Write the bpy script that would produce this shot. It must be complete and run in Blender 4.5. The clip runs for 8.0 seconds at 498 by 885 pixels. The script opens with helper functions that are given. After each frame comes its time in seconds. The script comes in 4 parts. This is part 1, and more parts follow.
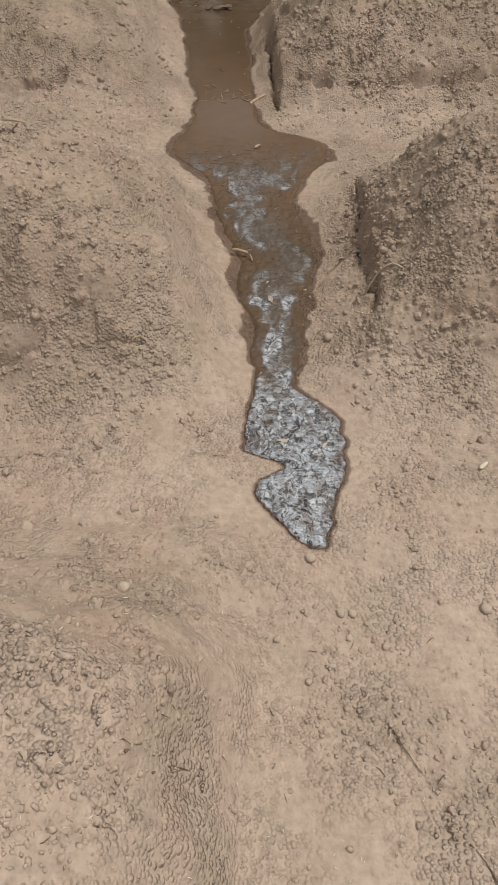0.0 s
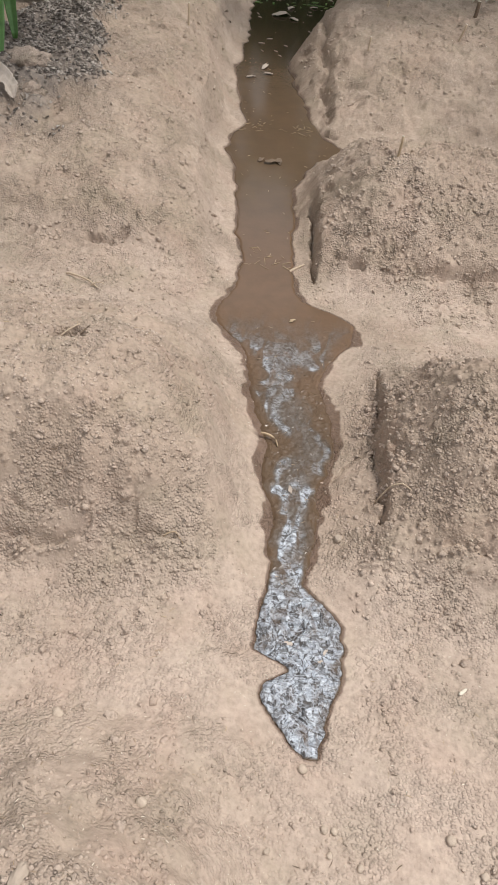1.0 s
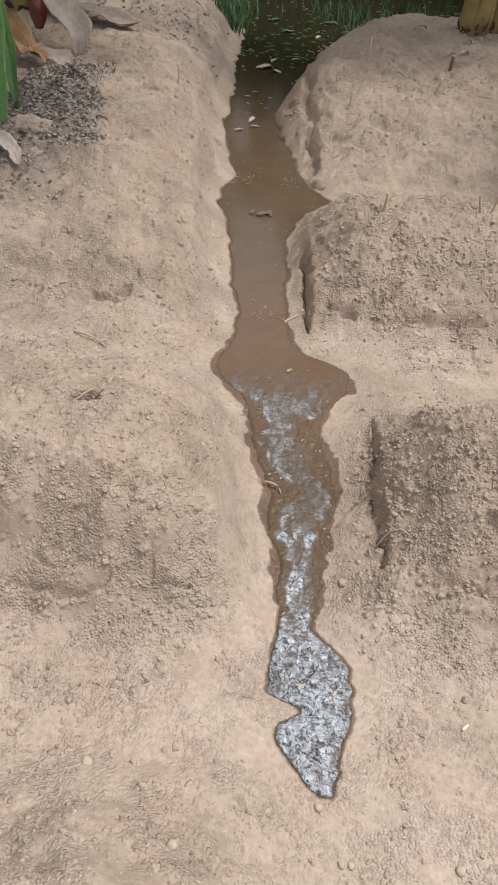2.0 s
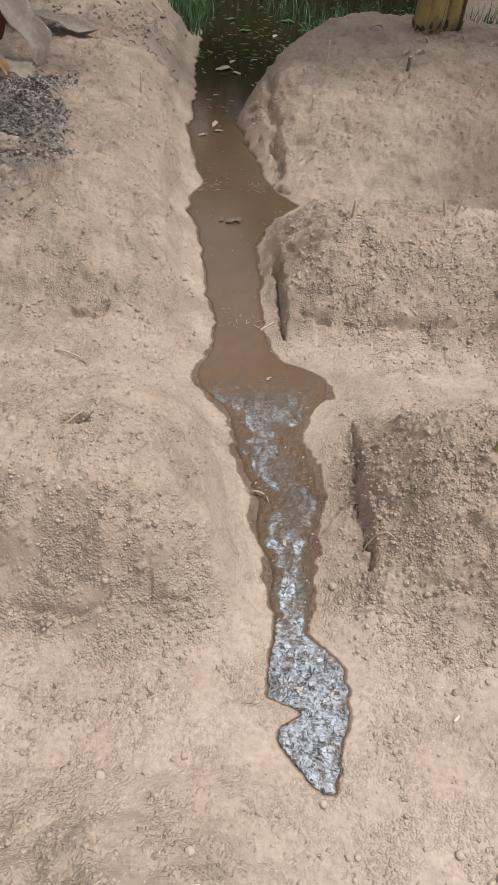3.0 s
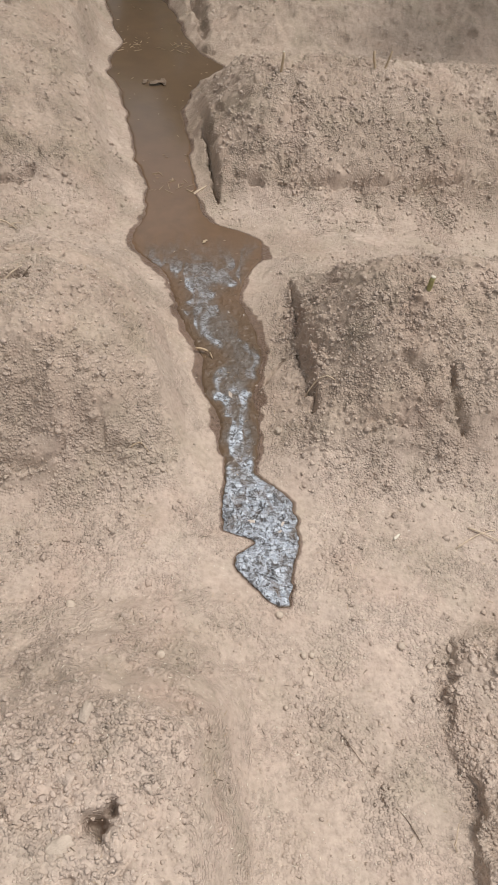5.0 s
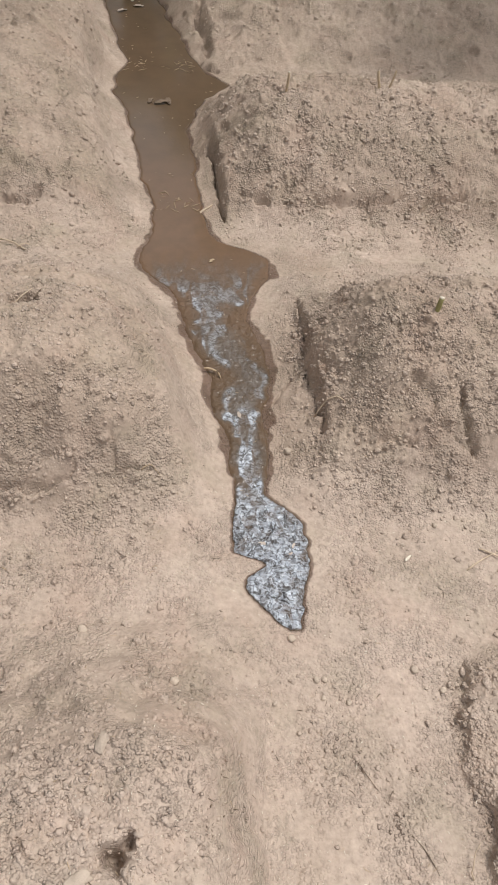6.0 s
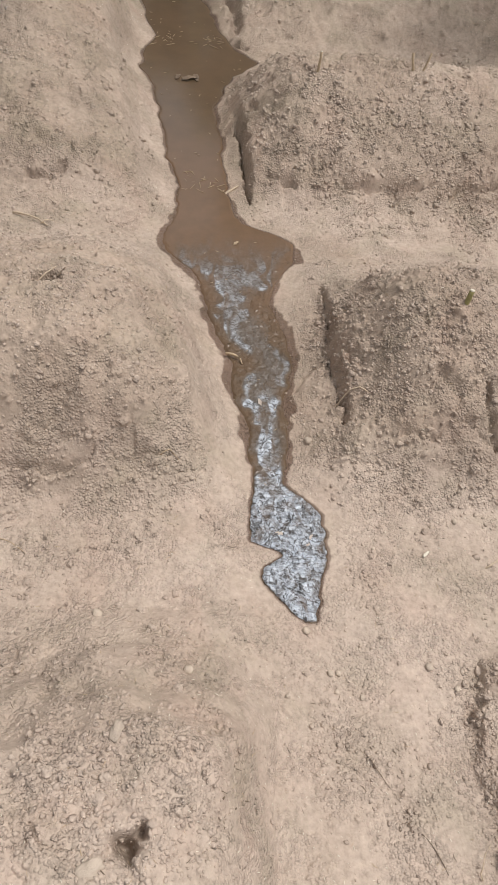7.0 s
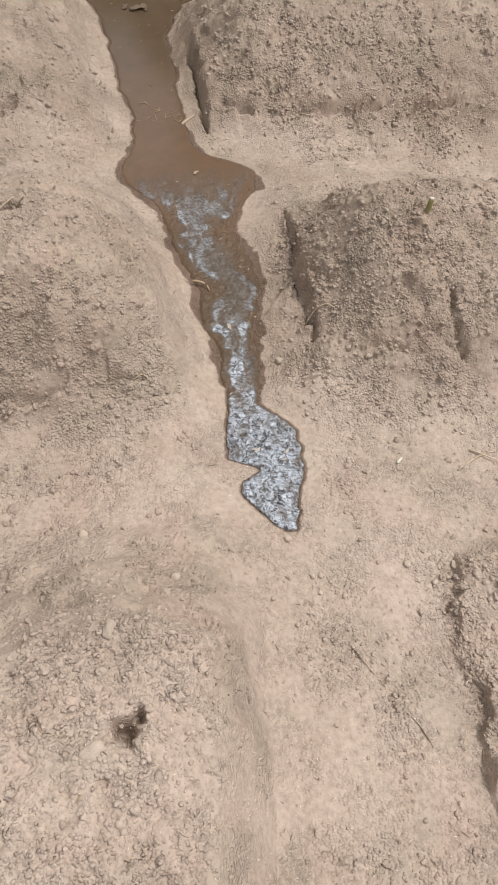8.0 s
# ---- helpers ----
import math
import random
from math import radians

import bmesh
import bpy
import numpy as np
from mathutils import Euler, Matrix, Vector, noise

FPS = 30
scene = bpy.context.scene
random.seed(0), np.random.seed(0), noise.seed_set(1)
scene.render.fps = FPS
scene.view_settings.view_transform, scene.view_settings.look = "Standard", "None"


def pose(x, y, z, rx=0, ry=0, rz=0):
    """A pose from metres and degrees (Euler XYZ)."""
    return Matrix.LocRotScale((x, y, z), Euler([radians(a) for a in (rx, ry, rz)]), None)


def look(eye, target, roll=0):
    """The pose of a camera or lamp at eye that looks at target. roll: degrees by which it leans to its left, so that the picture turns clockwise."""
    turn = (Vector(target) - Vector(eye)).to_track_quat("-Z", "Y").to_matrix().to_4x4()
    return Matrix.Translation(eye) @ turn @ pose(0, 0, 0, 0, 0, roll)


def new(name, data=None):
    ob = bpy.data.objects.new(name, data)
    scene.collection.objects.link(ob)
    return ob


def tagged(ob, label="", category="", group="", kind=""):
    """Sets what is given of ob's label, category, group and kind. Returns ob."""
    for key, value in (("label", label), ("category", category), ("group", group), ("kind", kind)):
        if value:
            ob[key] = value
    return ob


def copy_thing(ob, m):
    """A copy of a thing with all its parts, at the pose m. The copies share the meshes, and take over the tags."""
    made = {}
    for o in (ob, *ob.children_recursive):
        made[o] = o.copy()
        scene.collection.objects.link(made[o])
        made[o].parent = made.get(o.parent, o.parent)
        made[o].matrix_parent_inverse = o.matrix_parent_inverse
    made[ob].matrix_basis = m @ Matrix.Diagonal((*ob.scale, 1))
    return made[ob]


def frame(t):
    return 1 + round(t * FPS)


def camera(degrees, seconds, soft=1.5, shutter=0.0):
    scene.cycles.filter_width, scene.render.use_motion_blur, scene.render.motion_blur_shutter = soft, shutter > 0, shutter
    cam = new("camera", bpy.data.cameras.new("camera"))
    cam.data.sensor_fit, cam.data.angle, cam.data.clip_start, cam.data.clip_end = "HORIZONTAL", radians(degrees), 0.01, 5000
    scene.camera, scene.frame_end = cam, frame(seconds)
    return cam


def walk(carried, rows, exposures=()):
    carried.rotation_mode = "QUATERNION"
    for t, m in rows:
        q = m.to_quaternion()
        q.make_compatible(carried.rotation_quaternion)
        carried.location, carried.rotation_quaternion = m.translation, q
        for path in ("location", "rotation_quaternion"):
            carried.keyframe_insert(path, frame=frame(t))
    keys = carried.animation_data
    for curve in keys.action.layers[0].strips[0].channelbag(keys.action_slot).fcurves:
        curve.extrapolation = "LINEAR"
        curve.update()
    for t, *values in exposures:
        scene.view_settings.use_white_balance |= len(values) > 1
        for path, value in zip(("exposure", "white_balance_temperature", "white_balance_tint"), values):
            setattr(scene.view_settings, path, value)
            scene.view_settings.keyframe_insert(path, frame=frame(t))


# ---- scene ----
cam = camera(39.3, 8.0, soft=0.8)
# seconds, eye, target, roll
PATH = [
    (0, (0.006, -0.001, 1.197), (-0.001, 1.314, -0.311), -0.3),
    (0.3, (-0.023, 0.078, 1.261), (-0.069, 1.369, -0.267), 2.3),
    (0.5, (-0.055, 0.118, 1.355), (-0.082, 1.444, -0.142), 6.4),
    (0.7, (-0.062, 0.141, 1.462), (-0.088, 1.494, -0.011), 6.4),
    (1, (-0.092, 0.15, 1.631), (-0.086, 1.553, 0.206), 7.1),
    (1.5, (-0.128, 0.132, 1.753), (-0.072, 1.582, 0.377), 5.9),
    (2, (-0.153, 0.112, 1.776), (-0.124, 1.568, 0.406), 6.2),
    (2.2, (-0.14, 0.119, 1.802), (-0.071, 1.563, 0.42), 5.9),
    (3.3, (-0.24, 0.085, 1.875), (-0.106, 1.527, 0.495), 6.6),
    (3.5, (-0.248, 0.055, 1.858), (-0.085, 1.467, 0.452), 7.7),
    (3.7, (-0.252, 0.013, 1.822), (-0.053, 1.361, 0.358), 7.7),
    (4, (-0.224, -0.04, 1.786), (0.037, 1.211, 0.248), 7.8),
    (4.5, (-0.216, -0.069, 1.801), (0.087, 1.176, 0.264), 8.3),
    (4.7, (-0.223, -0.073, 1.79), (0.074, 1.151, 0.237), 9.2),
    (5.8, (-0.265, -0.038, 1.819), (0.02, 1.217, 0.288), 8.9),
    (6, (-0.268, -0.035, 1.815), (0.025, 1.217, 0.283), 8.9),
    (6.5, (-0.265, -0.023, 1.807), (0.06, 1.177, 0.24), 10.8),
    (7, (-0.298, -0.001, 1.802), (-0.032, 1.214, 0.235), 10.4),
    (7.5, (-0.304, -0.013, 1.837), (-0.073, 1.274, 0.323), 8.2),
    (7.7, (-0.307, -0.03, 1.844), (-0.049, 1.281, 0.356), 7.9),
    (8, (-0.289, -0.121, 1.763), (0.031, 0.99, 0.131), 9.6),
]
walk(cam, [(t, look(eye, target, roll)) for t, eye, target, roll in PATH],
     [(0.0, -0.48, 6930, 10), (0.5, -0.37, 6880, 10), (1.0, 0.03, 6480, 10), (3.5, 0.0, 6480, 10), (4.5, -0.07, 6480, 10), (8.0, -0.07, 6480, 10)])

# ---- world, sun ----
world = bpy.data.worlds.new("sky")
scene.world = world
world.use_nodes = True
wn = world.node_tree
sky = wn.nodes.new("ShaderNodeTexSky")
sky.sky_type, sky.sun_disc = "NISHITA", False
SUN_UP, SUN_TURN = radians(72), radians(80)
sky.sun_elevation, sky.sun_rotation = SUN_UP, SUN_TURN
sky.dust_density, sky.air_density = 4.0, 1.2
haze = wn.nodes.new("ShaderNodeHueSaturation")
haze.inputs["Saturation"].default_value = 0.22
wn.links.new(sky.outputs[0], haze.inputs["Color"])
wn.links.new(haze.outputs[0], wn.nodes["Background"].inputs[0])
wn.nodes["Background"].inputs[1].default_value = 0.195
sun = new("sun", bpy.data.lights.new("sun", "SUN"))
sun.data.energy, sun.data.angle, sun.data.color = 1.75, radians(11), (1.0, 0.96, 0.9)
sun.matrix_world = look((math.sin(SUN_TURN) * math.cos(SUN_UP) * 30, math.cos(SUN_TURN) * math.cos(SUN_UP) * 30, math.sin(SUN_UP) * 30), (0, 0, 0))


# ---- materials ----
class Nodes:
    """A node material, with short ways to add its nodes."""

    def __init__(self, name):
        self.material = bpy.data.materials.new(name)
        self.material.use_nodes = True
        self.tree = self.material.node_tree
        self.shader = self.tree.nodes["Principled BSDF"]
        self.place = self.tree.nodes.new("ShaderNodeTexCoord").outputs["Object"]

    def add(self, kind, **values):
        node = self.tree.nodes.new(kind)
        for key, value in values.items():
            node.inputs[key].default_value = value
        return node

    def link(self, a, b):
        self.tree.links.new(a, b)
        return a

    def noise(self, scale, detail=4.0, rough=0.55, stretch=None, distort=0.0):
        node = self.add("ShaderNodeTexNoise", Scale=scale, Detail=detail, Roughness=rough, Distortion=distort)
        place = self.place
        if stretch:
            move = self.add("ShaderNodeMapping")
            move.inputs["Scale"].default_value = stretch
            self.link(place, move.inputs[0])
            place = move.outputs[0]
        self.link(place, node.inputs["Vector"])
        return node.outputs["Fac"]

    def ramp(self, value, *stops):
        node = self.add("ShaderNodeValToRGB")
        while len(node.color_ramp.elements) < len(stops):
            node.color_ramp.elements.new(0.5)
        for element, (at, colour) in zip(node.color_ramp.elements, stops):
            element.position = at
            element.color = (*colour, 1) if isinstance(colour, tuple) else (colour, colour, colour, 1)
        self.link(value, node.inputs[0])
        return node.outputs[0]

    def math(self, how, a, b):
        node = self.add("ShaderNodeMath")
        node.operation = how
        for side, value in zip(node.inputs, (a, b)):
            if isinstance(value, (int, float)):
                side.default_value = value
            else:
                self.link(value, side)
        return node.outputs[0]

    def mix(self, fac, a, b, how="MIX"):
        node = self.add("ShaderNodeMix")
        node.data_type, node.blend_type = "RGBA", how
        for side, value in ((node.inputs[0], fac), (node.inputs[6], a), (node.inputs[7], b)):
            if isinstance(value, tuple):
                side.default_value = (*value, 1)
            elif isinstance(value, (int, float)):
                side.default_value = value
            else:
                self.link(value, side)
        return node.outputs[2]

    def attribute(self, name):
        node = self.add("ShaderNodeAttribute")
        node.attribute_name = name
        return node.outputs["Fac"]

    def bump(self, value, strength, distance, under=None):
        node = self.add("ShaderNodeBump", Strength=strength, Distance=distance)
        self.link(value, node.inputs["Height"])
        if under:
            self.link(under, node.inputs["Normal"])
        return node.outputs[0]

    def out(self, colour=None, rough=None, normal=None, **values):
        for socket, value in (("Base Color", colour), ("Roughness", rough), ("Normal", normal)):
            if value is None:
                continue
            if isinstance(value, tuple):
                self.shader.inputs[socket].default_value = (*value, 1)
            elif isinstance(value, (int, float)):
                self.shader.inputs[socket].default_value = value
            else:
                self.link(value, self.shader.inputs[socket])
        for key, value in values.items():
            self.shader.inputs[key.replace("_", " ")].default_value = value
        return self.material


PALE, TAN, RUST, GREY = (0.446, 0.358, 0.292), (0.382, 0.303, 0.243), (0.41, 0.285, 0.224), (0.325, 0.277, 0.205)


def soil_colour(n):
    """Dry silty loam: pale dust, tan crumbs, rusty and greyish patches, small light grit."""
    base = n.mix(n.ramp(n.noise(2.3, 5, 0.6), (0.40, 0.0), (0.62, 1.0)), PALE, TAN)
    base = n.mix(n.math("MULTIPLY", n.ramp(n.noise(3.7, 4, 0.6, distort=0.6), (0.48, 0.0), (0.68, 1.0)), 0.26), base, RUST)
    base = n.mix(n.math("MULTIPLY", n.ramp(n.noise(5.1, 4, 0.6), (0.5, 0.0), (0.7, 1.0)), 0.42), base, GREY)
    grain = n.ramp(n.noise(62, 3, 0.6), (0.25, 0.72), (0.5, 1.0), (0.8, 1.22))
    base = n.mix(0.8, base, grain, "MULTIPLY")
    cell = n.add("ShaderNodeTexVoronoi", Scale=150.0)
    n.link(n.place, cell.inputs["Vector"])
    grit = n.math("MULTIPLY", n.ramp(cell.outputs["Distance"], (0.10, 1.0), (0.2, 0.0)), n.ramp(n.noise(38, 2, 0.5), (0.6, 0.0), (0.66, 1.0)))
    return n.mix(n.math("MULTIPLY", grit, 0.55), base, (0.62, 0.52, 0.42))


def soil_material(name, ground=False):
    n = Nodes(name)
    colour = soil_colour(n)
    rough = 0.95
    patches = n.ramp(n.noise(6.5, 3, 0.6), (0.4, 0.12), (0.62, 1.0))
    cell = n.add("ShaderNodeTexVoronoi", Scale=125.0, Randomness=1.0)
    n.link(n.place, cell.inputs["Vector"])
    grains = n.math("MULTIPLY", n.ramp(cell.outputs["Distance"], (0.0, 1.0), (0.3, 0.8), (0.62, 0.0)), patches)
    normal = n.bump(grains, 0.85, 0.006, n.bump(n.noise(190, 3, 0.6), 0.3, 0.002))
    if ground:
        # Canopy shade over the beds is put into the soil colour.
        shaded_bed = n.mix(1.0, colour, (0.85, 0.835, 0.805), "MULTIPLY")
        colour = n.mix(n.math("MULTIPLY", n.attribute("sunlit_dust"), n.ramp(n.noise(4.3, 4, 0.6), (0.3, 0.6), (0.6, 1.0))), shaded_bed, colour)
        heap = n.attribute("mulch")
        dark = n.mix(n.ramp(n.noise(30, 5, 0.7), (0.35, 0.0), (0.65, 1.0)), (0.17, 0.145, 0.125), (0.36, 0.30, 0.25))
        colour = n.mix(heap, colour, dark)
        colour = n.mix(n.math("MULTIPLY", n.attribute("fresh"), n.ramp(n.noise(14, 4, 0.6), (0.35, 0.2), (0.65, 0.9))), colour, (0.26, 0.165, 0.118))
        wet = n.attribute("wet")
        soaked = n.mix(1.0, colour, (0.40, 0.34, 0.31), "MULTIPLY")
        colour = n.mix(wet, colour, soaked)
        rough = n.math("SUBTRACT", 0.95, n.math("MULTIPLY", wet, 0.6))
    return n.out(colour, rough, normal, Specular_IOR_Level=0.25)


def water_material():
    """Silty water; foam and the sky's sheen on its ripples are painted into the colour."""
    n = Nodes("silty_water")
    mud = n.mix(n.noise(7, 4, 0.6), (0.085, 0.058, 0.037), (0.135, 0.088, 0.055))
    mud = n.mix(n.math("MULTIPLY", n.attribute("silt"), n.noise(16, 2, 0.5)), mud, (0.165, 0.10, 0.062))
    pond = n.attribute("pond")
    mud = n.mix(pond, mud, (0.03, 0.027, 0.014))
    # Sky reflection painted as grey-blue skin, dark lines and pale threads, mixed with foam.
    froth_sheen = n.attribute("froth_sheen")
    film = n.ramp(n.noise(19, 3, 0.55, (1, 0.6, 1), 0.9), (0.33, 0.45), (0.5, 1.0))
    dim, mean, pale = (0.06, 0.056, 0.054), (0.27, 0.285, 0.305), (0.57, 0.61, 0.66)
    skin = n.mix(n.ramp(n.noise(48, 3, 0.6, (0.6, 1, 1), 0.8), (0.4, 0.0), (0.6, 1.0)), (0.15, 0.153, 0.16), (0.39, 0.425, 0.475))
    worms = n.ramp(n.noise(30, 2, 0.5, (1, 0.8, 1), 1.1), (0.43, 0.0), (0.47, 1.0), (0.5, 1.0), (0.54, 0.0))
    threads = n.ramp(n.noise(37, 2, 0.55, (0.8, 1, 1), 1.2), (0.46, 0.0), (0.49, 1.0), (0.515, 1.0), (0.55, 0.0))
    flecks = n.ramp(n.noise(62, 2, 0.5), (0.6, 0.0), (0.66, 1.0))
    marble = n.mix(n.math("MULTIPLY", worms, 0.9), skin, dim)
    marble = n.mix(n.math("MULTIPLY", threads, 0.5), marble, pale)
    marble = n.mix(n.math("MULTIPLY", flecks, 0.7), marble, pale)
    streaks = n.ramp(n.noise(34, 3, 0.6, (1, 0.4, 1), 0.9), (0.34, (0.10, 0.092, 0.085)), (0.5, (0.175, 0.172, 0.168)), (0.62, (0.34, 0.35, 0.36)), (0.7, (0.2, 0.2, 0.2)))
    marble = n.mix(n.ramp(froth_sheen, (0.3, 0.25), (0.75, 1.0)), streaks, marble)
    marble = n.mix(1.0, marble, n.ramp(froth_sheen, (0.35, (0.5, 0.475, 0.44)), (0.72, (1.0, 1.0, 1.0))), "MULTIPLY")
    cover = n.math("MULTIPLY", n.ramp(froth_sheen, (0.08, 0.0), (0.45, 0.6), (0.8, 1.0)), film)
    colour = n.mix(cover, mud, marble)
    chop = n.math("MULTIPLY", n.attribute("chop"), n.noise(42, 2, 0.5, distort=1.0))
    normal = n.bump(chop, 1.0, 0.02)
    rough = n.math("ADD", 0.04, n.math("MULTIPLY", cover, 0.3))
    return n.out(colour, rough, normal, IOR=1.33)


def leaf_material(name, light, dark, rough=0.5, veins=90.0, tips=None):
    n = Nodes(name)
    colour = n.mix(n.noise(9, 5, 0.6), light, dark)
    if tips:
        colour = n.mix(n.ramp(n.noise(3.1, 4, 0.6), (0.5, 0.0), (0.7, 1.0)), colour, tips)
    streaks = n.noise(veins, 3, 0.6, (1, 0.08, 1))
    colour = n.mix(0.5, colour, n.ramp(streaks, (0.3, 0.6), (0.7, 1.2)), "MULTIPLY")
    return n.out(colour, rough, n.bump(streaks, 0.5, 0.002))


def stone_material(name, light, dark):
    n = Nodes(name)
    tone = n.add("ShaderNodeObjectInfo").outputs["Random"]
    colour = n.mix(n.noise(60, 5, 0.6), light, dark)
    colour = n.mix(0.6, colour, n.ramp(tone, (0.0, 0.75), (1.0, 1.25)), "MULTIPLY")
    return n.out(colour, 0.85, n.bump(n.noise(140, 4, 0.6), 0.7, 0.004))


SOIL = soil_material("dry_soil", True)
CRUMB = soil_material("soil_crumbs")
WATER = water_material()
PEBBLE = stone_material("dusty_pebble", (0.50, 0.41, 0.325), (0.38, 0.305, 0.24))
STRAW = leaf_material("dry_straw", (0.52, 0.40, 0.26), (0.30, 0.21, 0.13), 0.7)
DARK_STRAW = leaf_material("rotten_straw", (0.20, 0.14, 0.09), (0.10, 0.07, 0.05), 0.8)
TWIG = leaf_material("bleached_twig", (0.60, 0.48, 0.35), (0.36, 0.27, 0.19), 0.75, 200)
STALK = leaf_material("green_stalk", (0.30, 0.27, 0.10), (0.16, 0.13, 0.05), 0.6, 200)
PITH = stone_material("cut_pith", (0.66, 0.60, 0.50), (0.5, 0.44, 0.35))
DEAD_LEAF = leaf_material("dead_leaf", (0.42, 0.34, 0.28), (0.26, 0.20, 0.16), 0.75, 60)
PALE_LEAF = leaf_material("bleached_leaf", (0.58, 0.51, 0.44), (0.34, 0.27, 0.22), 0.7, 45)
OCHRE_LEAF = leaf_material("ochre_leaf", (0.42, 0.25, 0.12), (0.24, 0.14, 0.07), 0.65, 60)
RED_LEAF = leaf_material("red_brown_leaf", (0.26, 0.07, 0.045), (0.14, 0.05, 0.035), 0.6, 60)
GREEN_LEAF = leaf_material("banana_leaf", (0.10, 0.22, 0.045), (0.05, 0.13, 0.03), 0.4, 60, (0.20, 0.24, 0.05))
GRASS = leaf_material("pond_grass", (0.07, 0.16, 0.05), (0.04, 0.09, 0.03), 0.5)
SHEATH = leaf_material("banana_sheath", (0.40, 0.33, 0.10), (0.15, 0.08, 0.04), 0.45, 70, (0.10, 0.05, 0.035))
SHEATH_DARK = leaf_material("rotten_sheath", (0.10, 0.055, 0.035), (0.05, 0.03, 0.022), 0.7, 60)
ASH = leaf_material("mulch_flakes", (0.2, 0.165, 0.14), (0.08, 0.068, 0.058), 0.85)
PALE_ASH = leaf_material("grey_flakes", (0.52, 0.465, 0.41), (0.3, 0.255, 0.22), 0.85)


# ---- lie of the land: heights in metres over the plan ----
def lattice(x, y, size, seed):
    """Smooth noise between -1 and 1 with lumps of that size."""
    u, v = np.asarray(x) / size + 17.3 * seed, np.asarray(y) / size - 9.1 * seed
    i, j = np.floor(u).astype(np.int64), np.floor(v).astype(np.int64)
    a, b = u - i, v - j
    a, b = a * a * a * (a * (6 * a - 15) + 10), b * b * b * (b * (6 * b - 15) + 10)

    def corner(p, q):
        n = (p * 374761393 + q * 668265263 + seed * 2246822519) & 0xFFFFFFFF
        n = ((n ^ (n >> 13)) * 1274126177) & 0xFFFFFFFF
        n = ((n ^ (n >> 16)) * 2654435761) & 0xFFFFFFFF
        return ((n >> 8) & 0xFFFF) / 32767.5 - 1

    low = corner(i, j) * (1 - a) + corner(i + 1, j) * a
    high = corner(i, j + 1) * (1 - a) + corner(i + 1, j + 1) * a
    return low * (1 - b) + high * b


def fractal(x, y, size, seed, octaves=4, gain=0.5):
    total, weight = 0, 1
    for k in range(octaves):
        a = 0.6 + 1.1 * k
        total = total + weight * lattice(x * math.cos(a) - y * math.sin(a), x * math.sin(a) + y * math.cos(a), size / 2 ** k, seed + 7 * k)
        weight *= gain
    return total


def ramp(a, b, v):
    t = np.clip((v - a) / (b - a), 0, 1)
    return t * t * (3 - 2 * t)


def soft(v, at, values):
    """A table read smoothly, station by station."""
    return (np.interp(v - 0.011, at, values) + np.interp(v, at, values) + np.interp(v + 0.011, at, values)) / 3


# the ditch: stations along it, and where its water meets the two sides
DITCH_L = ((-1, 0.3, 0.7, 0.775, 0.8, 0.86, 0.905, 0.935, 0.955, 0.978, 1.012, 1.026, 1.06, 1.13, 1.24, 1.32, 1.51, 1.57, 1.75, 1.885, 2.03, 2.2, 2.31, 2.4, 2.48, 2.56, 2.64, 2.86, 3.2, 3.56, 3.8, 3.97, 4.1, 4.42, 5.0, 5.6, 7.8, 8.3, 9.5),
           (-0.1, 0.0, 0.06, 0.135, 0.09, 0.042, 0.012, 0.0, 0.008, 0.075, 0.075, -0.01, -0.01, -0.008, 0.006, 0.004, 0.0, -0.022, -0.04, -0.059, -0.113, -0.126, -0.198, -0.265, -0.281, -0.262, -0.228, -0.214, -0.275, -0.294, -0.345, -0.402, -0.385, -0.345, -0.447, -0.466, -0.486, -0.55, -2.6))
DITCH_R = ((-1, 0.3, 0.7, 0.778, 0.825, 0.95, 1.07, 1.14, 1.19, 1.245, 1.37, 1.46, 1.58, 1.66, 1.79, 1.935, 2.09, 2.23, 2.35, 2.48, 2.54, 2.6, 2.676, 2.94, 3.3, 3.6, 3.82, 4.0, 4.15, 4.28, 4.43, 4.9, 5.46, 6.19, 6.86, 7.58, 8.4, 9.5),
           (0.22, 0.22, 0.2, 0.145, 0.174, 0.206, 0.231, 0.213, 0.17, 0.115, 0.141, 0.157, 0.135, 0.171, 0.201, 0.179, 0.145, 0.188, 0.262, 0.275, 0.2, 0.075, 0.036, 0.001, 0.008, -0.018, 0.07, 0.15, 0.27, 0.13, 0.082, -0.001, -0.128, 0.015, 0.223, 0.521, 1.1, 2.4))
